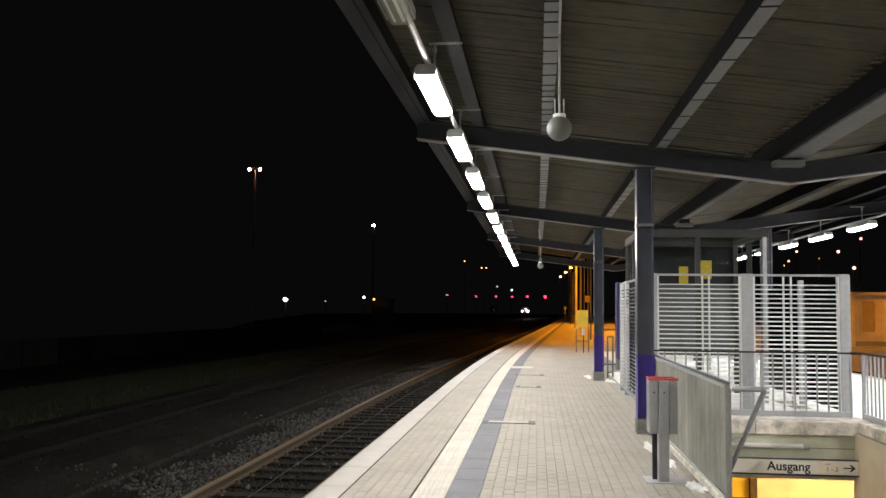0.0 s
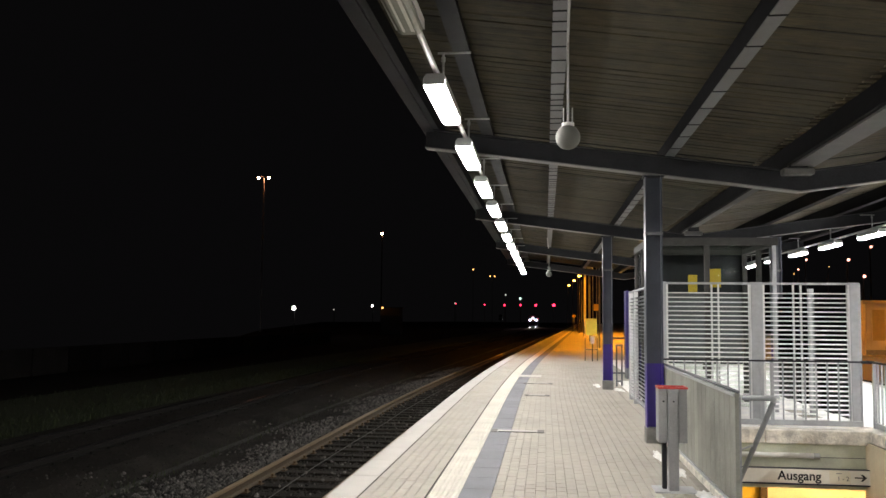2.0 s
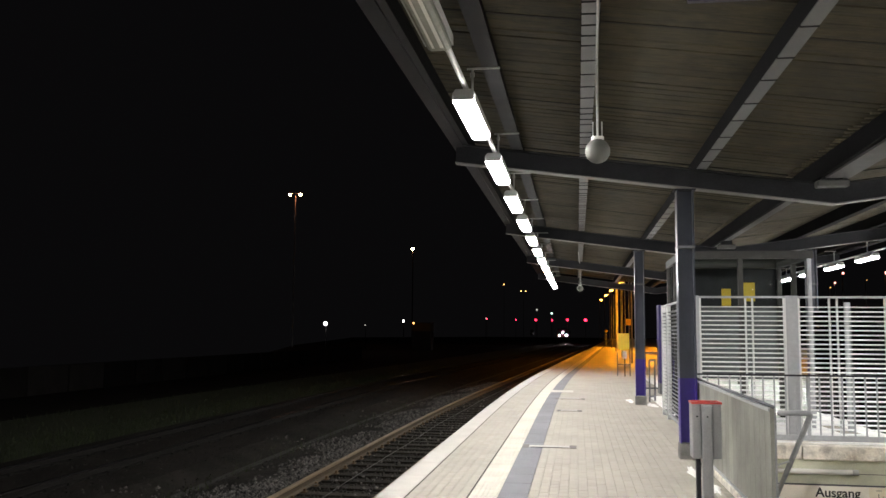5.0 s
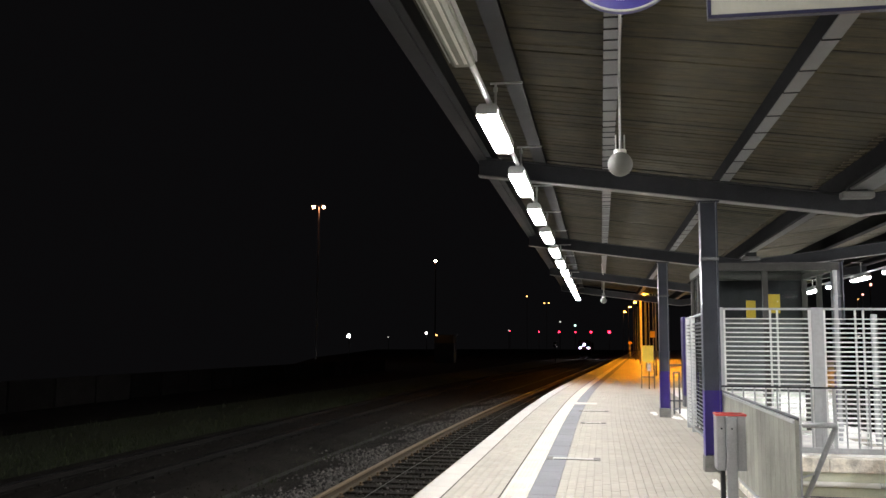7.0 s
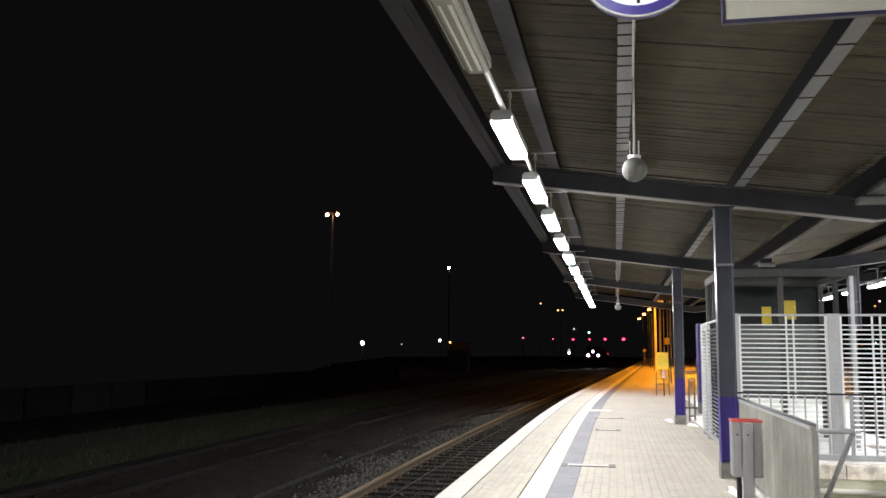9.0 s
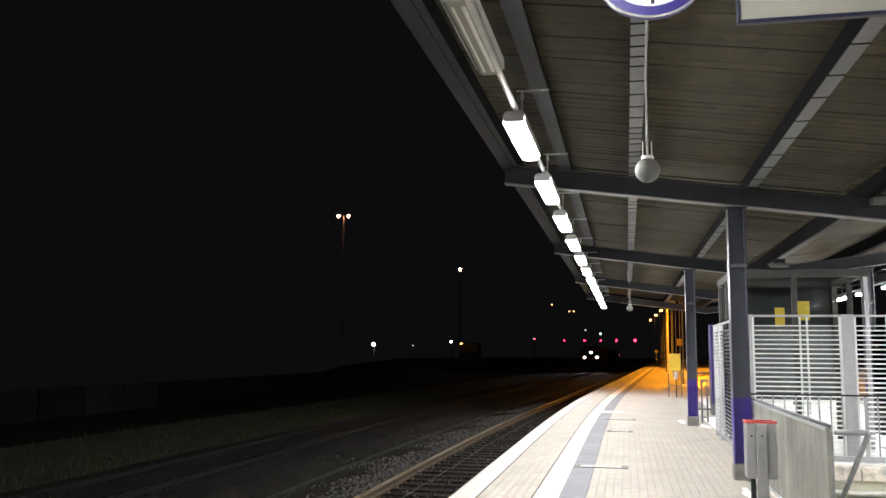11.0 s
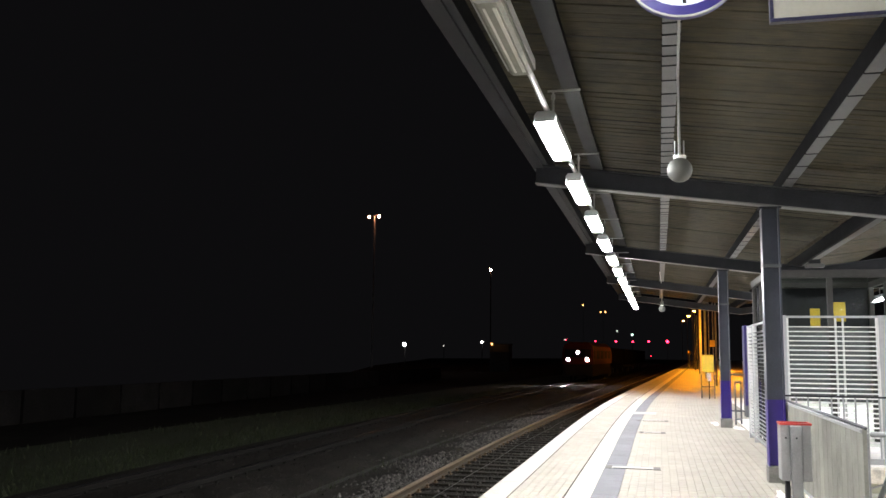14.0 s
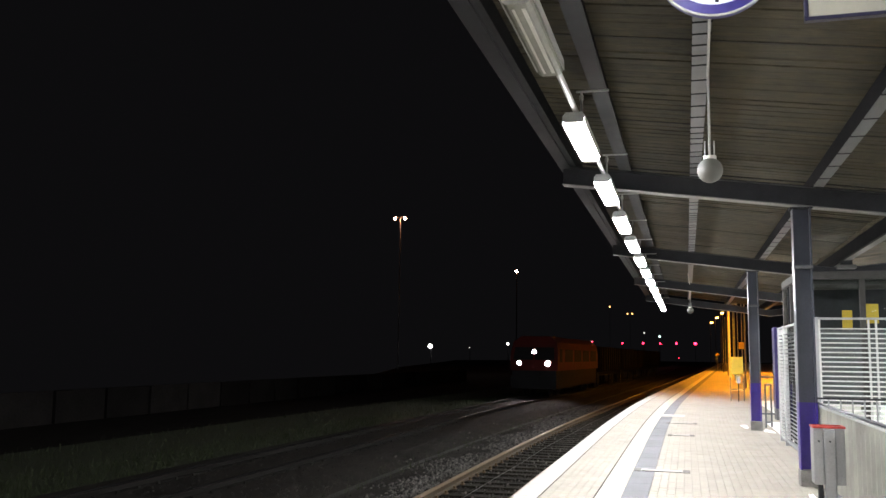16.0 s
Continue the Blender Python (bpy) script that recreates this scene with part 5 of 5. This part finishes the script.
for s in (-1, 1):
    for ya, yb in ((0.7, 1.5), (2.4, 5.0), (5.6, 8.2), (8.8, 11.4), (12, 14.6)):
        bm = B()
        box(bm, s * 1.404 - 0.004, s * 1.404 + 0.004, ya, yb, 2.0, 2.75)
        part("side_window" if yb < 2 else "side_grille", bm, LOCO_DARK, loco)
bm = B()
box(bm, -1.3, 1.3, 0.05, 15.3, 0.45, 1.498)
part("underframe", bm, LOCO_DARK, loco)
bm = B()
box(bm, -1.35, 1.35, -0.12, 0.04, 0.6, 1.2, 0.01)
part("buffer_beam", bm, LOCO_DARK, loco)
for s in (-0.875, 0.875):
    bm = B()
    rod(bm, (s, -0.12, 1.0), (s, -0.55, 1.0), 0.09, 12)
    rod(bm, (s, -0.55, 1.0), (s, -0.6, 1.0), 0.22, 16)
    part("buffer", bm, LOCO_DARK, loco)
for x, z, r in ((-0.85, 1.92, 0.115), (0.85, 1.92, 0.14), (0.0, 2.58, 0.105)):
    zz = z
    yy = (zz - 2) * 0.35 if zz > 2 else 0
    bm = B()
    rod(bm, (x, yy - 0.05, zz), (x, yy + 0.02, zz), r + 0.04, 16)
    hl = part("headlight_housing", bm, LOCO_DARK, loco)
    bm = B()
    rod(bm, (x, yy - 0.075, zz), (x, yy - 0.051, zz), r, 16)
    part("headlight", bm, HEADLIGHT, hl, "glowing headlight")
    bm = B()
    for i in range(20):
        a0, a1 = 2 * math.pi * i / 20, 2 * math.pi * (i + 1) / 20
        ring = [[(x + rr * math.cos(a), y2, zz + rr * math.sin(a)) for rr, y2 in ((r + 0.004, yy - 0.049), (r + 0.004, yy - 0.12), (r + 0.04, yy - 0.12), (r + 0.04, yy - 0.049))] for a in (a0, a1)]
        q = [[bm.verts.new(p) for p in side] for side in ring]
        for k in range(3):
            bm.faces.new((q[0][k], q[0][k + 1], q[1][k + 1], q[1][k]))
    bmesh.ops.remove_doubles(bm, verts=bm.verts, dist=0.0005)
    part("headlight_rim", bm, LOCO_DARK, hl, "dark rim of the headlight")
for yb in (1.2, 3.6, 11.9, 14.3):
    for s in (-0.752, 0.752):
        bm = B()
        rod(bm, (s - 0.06, yb, 0.46), (s + 0.06, yb, 0.46), 0.46, 20)
        part("wheel", bm, LOCO_DARK, loco)


def wagon():
    ob = rolling("goods_wagon", "brown high-sided goods wagon", "goods wagon")
    bm = B()
    box(bm, -1.4, 1.4, 0.5, 13.0, 1.2, 3.1, 0.04)
    part("body", bm, WAGON_BROWN, ob)
    for y in frange(0.9, 12.6, 1.3):
        for a, b in ((1.402, 1.47), (-1.47, -1.402)):
            bm = B()
            box(bm, a, b, y - 0.05, y + 0.05, 1.22, 3.08)
            part("side_rib", bm, WAGON_BROWN, ob)
    bm = B()
    box(bm, -1.2, 1.2, 0.4, 13.1, 0.9, 1.198)
    part("underframe", bm, LOCO_DARK, ob)
    for yb in (1.6, 3.4, 10.1, 11.9):
        for s in (-0.752, 0.752):
            bm = B()
            rod(bm, (s - 0.06, yb, 0.46), (s + 0.06, yb, 0.46), 0.46, 20)
            part("wheel", bm, LOCO_DARK, ob)
    return ob


wagons = [wagon()]
for i in range(3):
    wagons.append(copy_thing(wagons[0], pose(0, 0, 0)))

# ---- paving pieces ----
def ashlar(w, l, h, c):
    """A paving stone with chamfered top edges, top at z = 0."""
    a, b = w / 2, l / 2
    v = [(-a, -b, -h), (a, -b, -h), (a, b, -h), (-a, b, -h), (-a, -b, -c), (a, -b, -c), (a, b, -c), (-a, b, -c), (-a + c, -b + c, 0), (a - c, -b + c, 0), (a - c, b - c, 0), (-a + c, b - c, 0)]
    f = [(0, 1, 5, 4), (1, 2, 6, 5), (2, 3, 7, 6), (3, 0, 4, 7), (4, 5, 9, 8), (5, 6, 10, 9), (6, 7, 11, 10), (7, 4, 8, 11), (8, 9, 10, 11)]
    return v, f


def piece_mesh(name, w, l, h, c, material):
    me = bpy.data.meshes.new(name)
    v, f = ashlar(w, l, h, c)
    me.from_pydata(v, [], f)
    me.materials.append(material)
    return me


def lay(name, me, x, y, rnd):
    o = part(name, me, None, platform)
    a = math.degrees(-math.atan2(bend(y + 0.3) - bend(y - 0.3), 0.6))
    o.matrix_basis = pose(x + bend(y), y, rnd.uniform(-0.0012, 0.0008), 0, 0, a)


rnd = random.Random(11)
me = piece_mesh("edge_stone", 0.292, 0.997, 0.2, 0.008, EDGE_STONE)
for i in range(52):
    lay("edge_stone", me, EDGE_X + 0.19, -6.5 + i * 1.0, rnd)
me = piece_mesh("dark_slab", 0.296, 0.594, 0.03, 0.003, DARK_SLAB)
for i in range(70):
    lay("dark_slab", me, EDGE_X + 1.402, 4.0 + i * 0.6, rnd)
for off in (0.343, 0.953):
    part("paving_joint", strip("paving_joint", rect(EDGE_X + off - 0.006, EDGE_X + off + 0.006, -0.02, 0.0006), [y for y in ys_long if 2 < y < 46], bend, JOINT), None, platform, "dark sanded joint")
# ribbed tactile plates
v, f = ashlar(0.284, 0.297, 0.03, 0.003)
v = [(x, y, z - 0.007) for x, y, z in v]
for i in range(6):
    x = -0.12 + i * 0.048
    n = len(v)
    v += [(x - 0.012, -0.148, -0.007), (x + 0.012, -0.148, -0.007), (x + 0.012, 0.148, -0.007), (x - 0.012, 0.148, -0.007), (x - 0.006, -0.138, 0.001), (x + 0.006, -0.138, 0.001), (x + 0.006, 0.138, 0.001), (x - 0.006, 0.138, 0.001)]
    f += [tuple(n + k for k in q) for q in ((0, 1, 5, 4), (1, 2, 6, 5), (2, 3, 7, 6), (3, 0, 4, 7), (4, 5, 6, 7))]
me = bpy.data.meshes.new("tactile_plate")
me.from_pydata(v, [], f)
me.materials.append(TACTILE)
for i in range(140):
    lay("tactile_plate", me, EDGE_X + 1.103, 4.0 + i * 0.3, rnd)

# small concrete pavers, the nearest as single pieces
pm = piece_mesh("paver", 0.0975, 0.1975, 0.05, 0.004, PAVER)
pv, pf = ashlar(0.0975, 0.1975, 0.02, 0.004)
pv = np.array(pv)
rest_v, rest_f, count = [], [], 0
near = 0


def course(x, ya, yb, k, single, wide=1.0):
    global count, near
    y = ya + (0.1 if k % 2 else 0.0)
    while y < yb:
        if single and near < 290 and 8.0 < y < 11.9 and -0.5 < x < 0.6:
            lay("paver", pm, x, y, rnd)
            near += 1
        else:
            a = -math.atan2(bend(y + 0.3) - bend(y - 0.3), 0.6)
            c, s = math.cos(a), math.sin(a)
            q = (pv * (wide, 1, 1)) @ np.array([[c, s, 0], [-s, c, 0], [0, 0, 1]]) + (x + bend(y), y, rnd.uniform(-0.002, 0.001))
            rest_v.append(q)
            rest_f.extend([tuple(i + 12 * count for i in t) for t in pf])
            count += 1
        y += 0.2


for k in range(6):
    course(EDGE_X + 0.398 + k * 0.1005, 5.0, 46.0, k, False, 1.01)
for k in range(31):
    x = EDGE_X + 1.605 + k * 0.0998
    y1 = 46.0 if x < 1.52 else 7.2
    course(x, 5.0, y1, k, True)
me = bpy.data.meshes.new("paving")
me.from_pydata(np.concatenate(rest_v).tolist(), [], rest_f)
me.materials.append(PAVER_REST)
rp = part("paving", me, None, platform, "laid small concrete pavers")
tagged(rp, kind="stuff")
for nm, x0, x1, m in (("paving_run", 0.346, 0.95, PAVER_REST), ("tactile_run", 0.956, 1.25, TACTILE), ("dark_run", 1.256, 1.55, DARK_SLAB), ("paving_run", 1.556, 6.79, PAVER_REST)):
    bm = B()
    box(bm, EDGE_X + x0, EDGE_X + x1, -14, 3.84 if nm != "paving_run" else 4.89, -0.03, 0.0)
    part(nm, bm, m, platform)
# plain paving on the far side of the stairs
for nm, b in (("paving_field", (4.73, RIGHT_X - 0.3, -6, 9.99)), ("paving_field", (4.73, RIGHT_X - 0.3, 40.01, 46)), ("paving_field", (1.64, 2.44, 24.0, 46)), ("paving_field", (2.45, 4.72, 36.01, 46)), ("paving_field", (1.64, 1.868, 13.0, 23.98)), ("paving_field", (1.45, 1.638, 12.7, 46))):
    bm = B()
    box(bm, *b, -0.03, -0.0045 if b[1] < 1.65 else -0.001)
    part(nm, bm, PAVER_REST, platform)
bm = B()
box(bm, 1.87, 4.40, 13.28, 17.2, -0.03, -0.001)
part("snowy_field", bm, SNOW, platform, "paving under trodden snow round the lift")
bm = B()
box(bm, 1.87, 4.72, 17.22, 23.99, -0.03, -0.001)
part("snowy_field", bm, SNOW, platform, "paving under trodden snow behind the lift")
for b in ((2.45, 4.72, 24.0, 36.0), (4.73, RIGHT_X - 0.3, 10.0, 40.0)):
    bm = B()
    box(bm, *b, -0.03, -0.001)
    part("snowy_field", bm, SNOW, platform, "paving under trodden snow beyond the lift")
for i in range(52):
    o = part("edge_stone", bpy.data.meshes["edge_stone"], None, platform)
    o.location = (RIGHT_X - 0.15, -6.5 + i, 0)


# ---- what moves ----
SPEED, Y_END = 14.4, 50.3


def motions():
    for ob, back in [(loco, 0.0)] + [(w, 16.2 + 13.9 * i) for i, w in enumerate(wagons)]:
        rows = []
        for t in range(0, 17):
            y = Y_END + SPEED * (16 - t) + back
            x0, x1 = track_two(y), track_two(y + 13)
            a = math.degrees(-math.atan2(x1 - x0, 13))
            rows.append((t, pose(x0, y, RAIL_Z, 0, 0, a)))
        walk(ob, rows)
    turns = ((0, 70), (6.2, 62), (7.3, 42), (7.9, 8), (8.4, -3), (9.2, -3), (10.2, 40), (11.2, 70), (16, 72))
    walk(swing_lamp, [(t, pose(-7.15, 140.0, GROUND_Z - 0.2, 0, 0, a)) for t, a in turns])


motions()
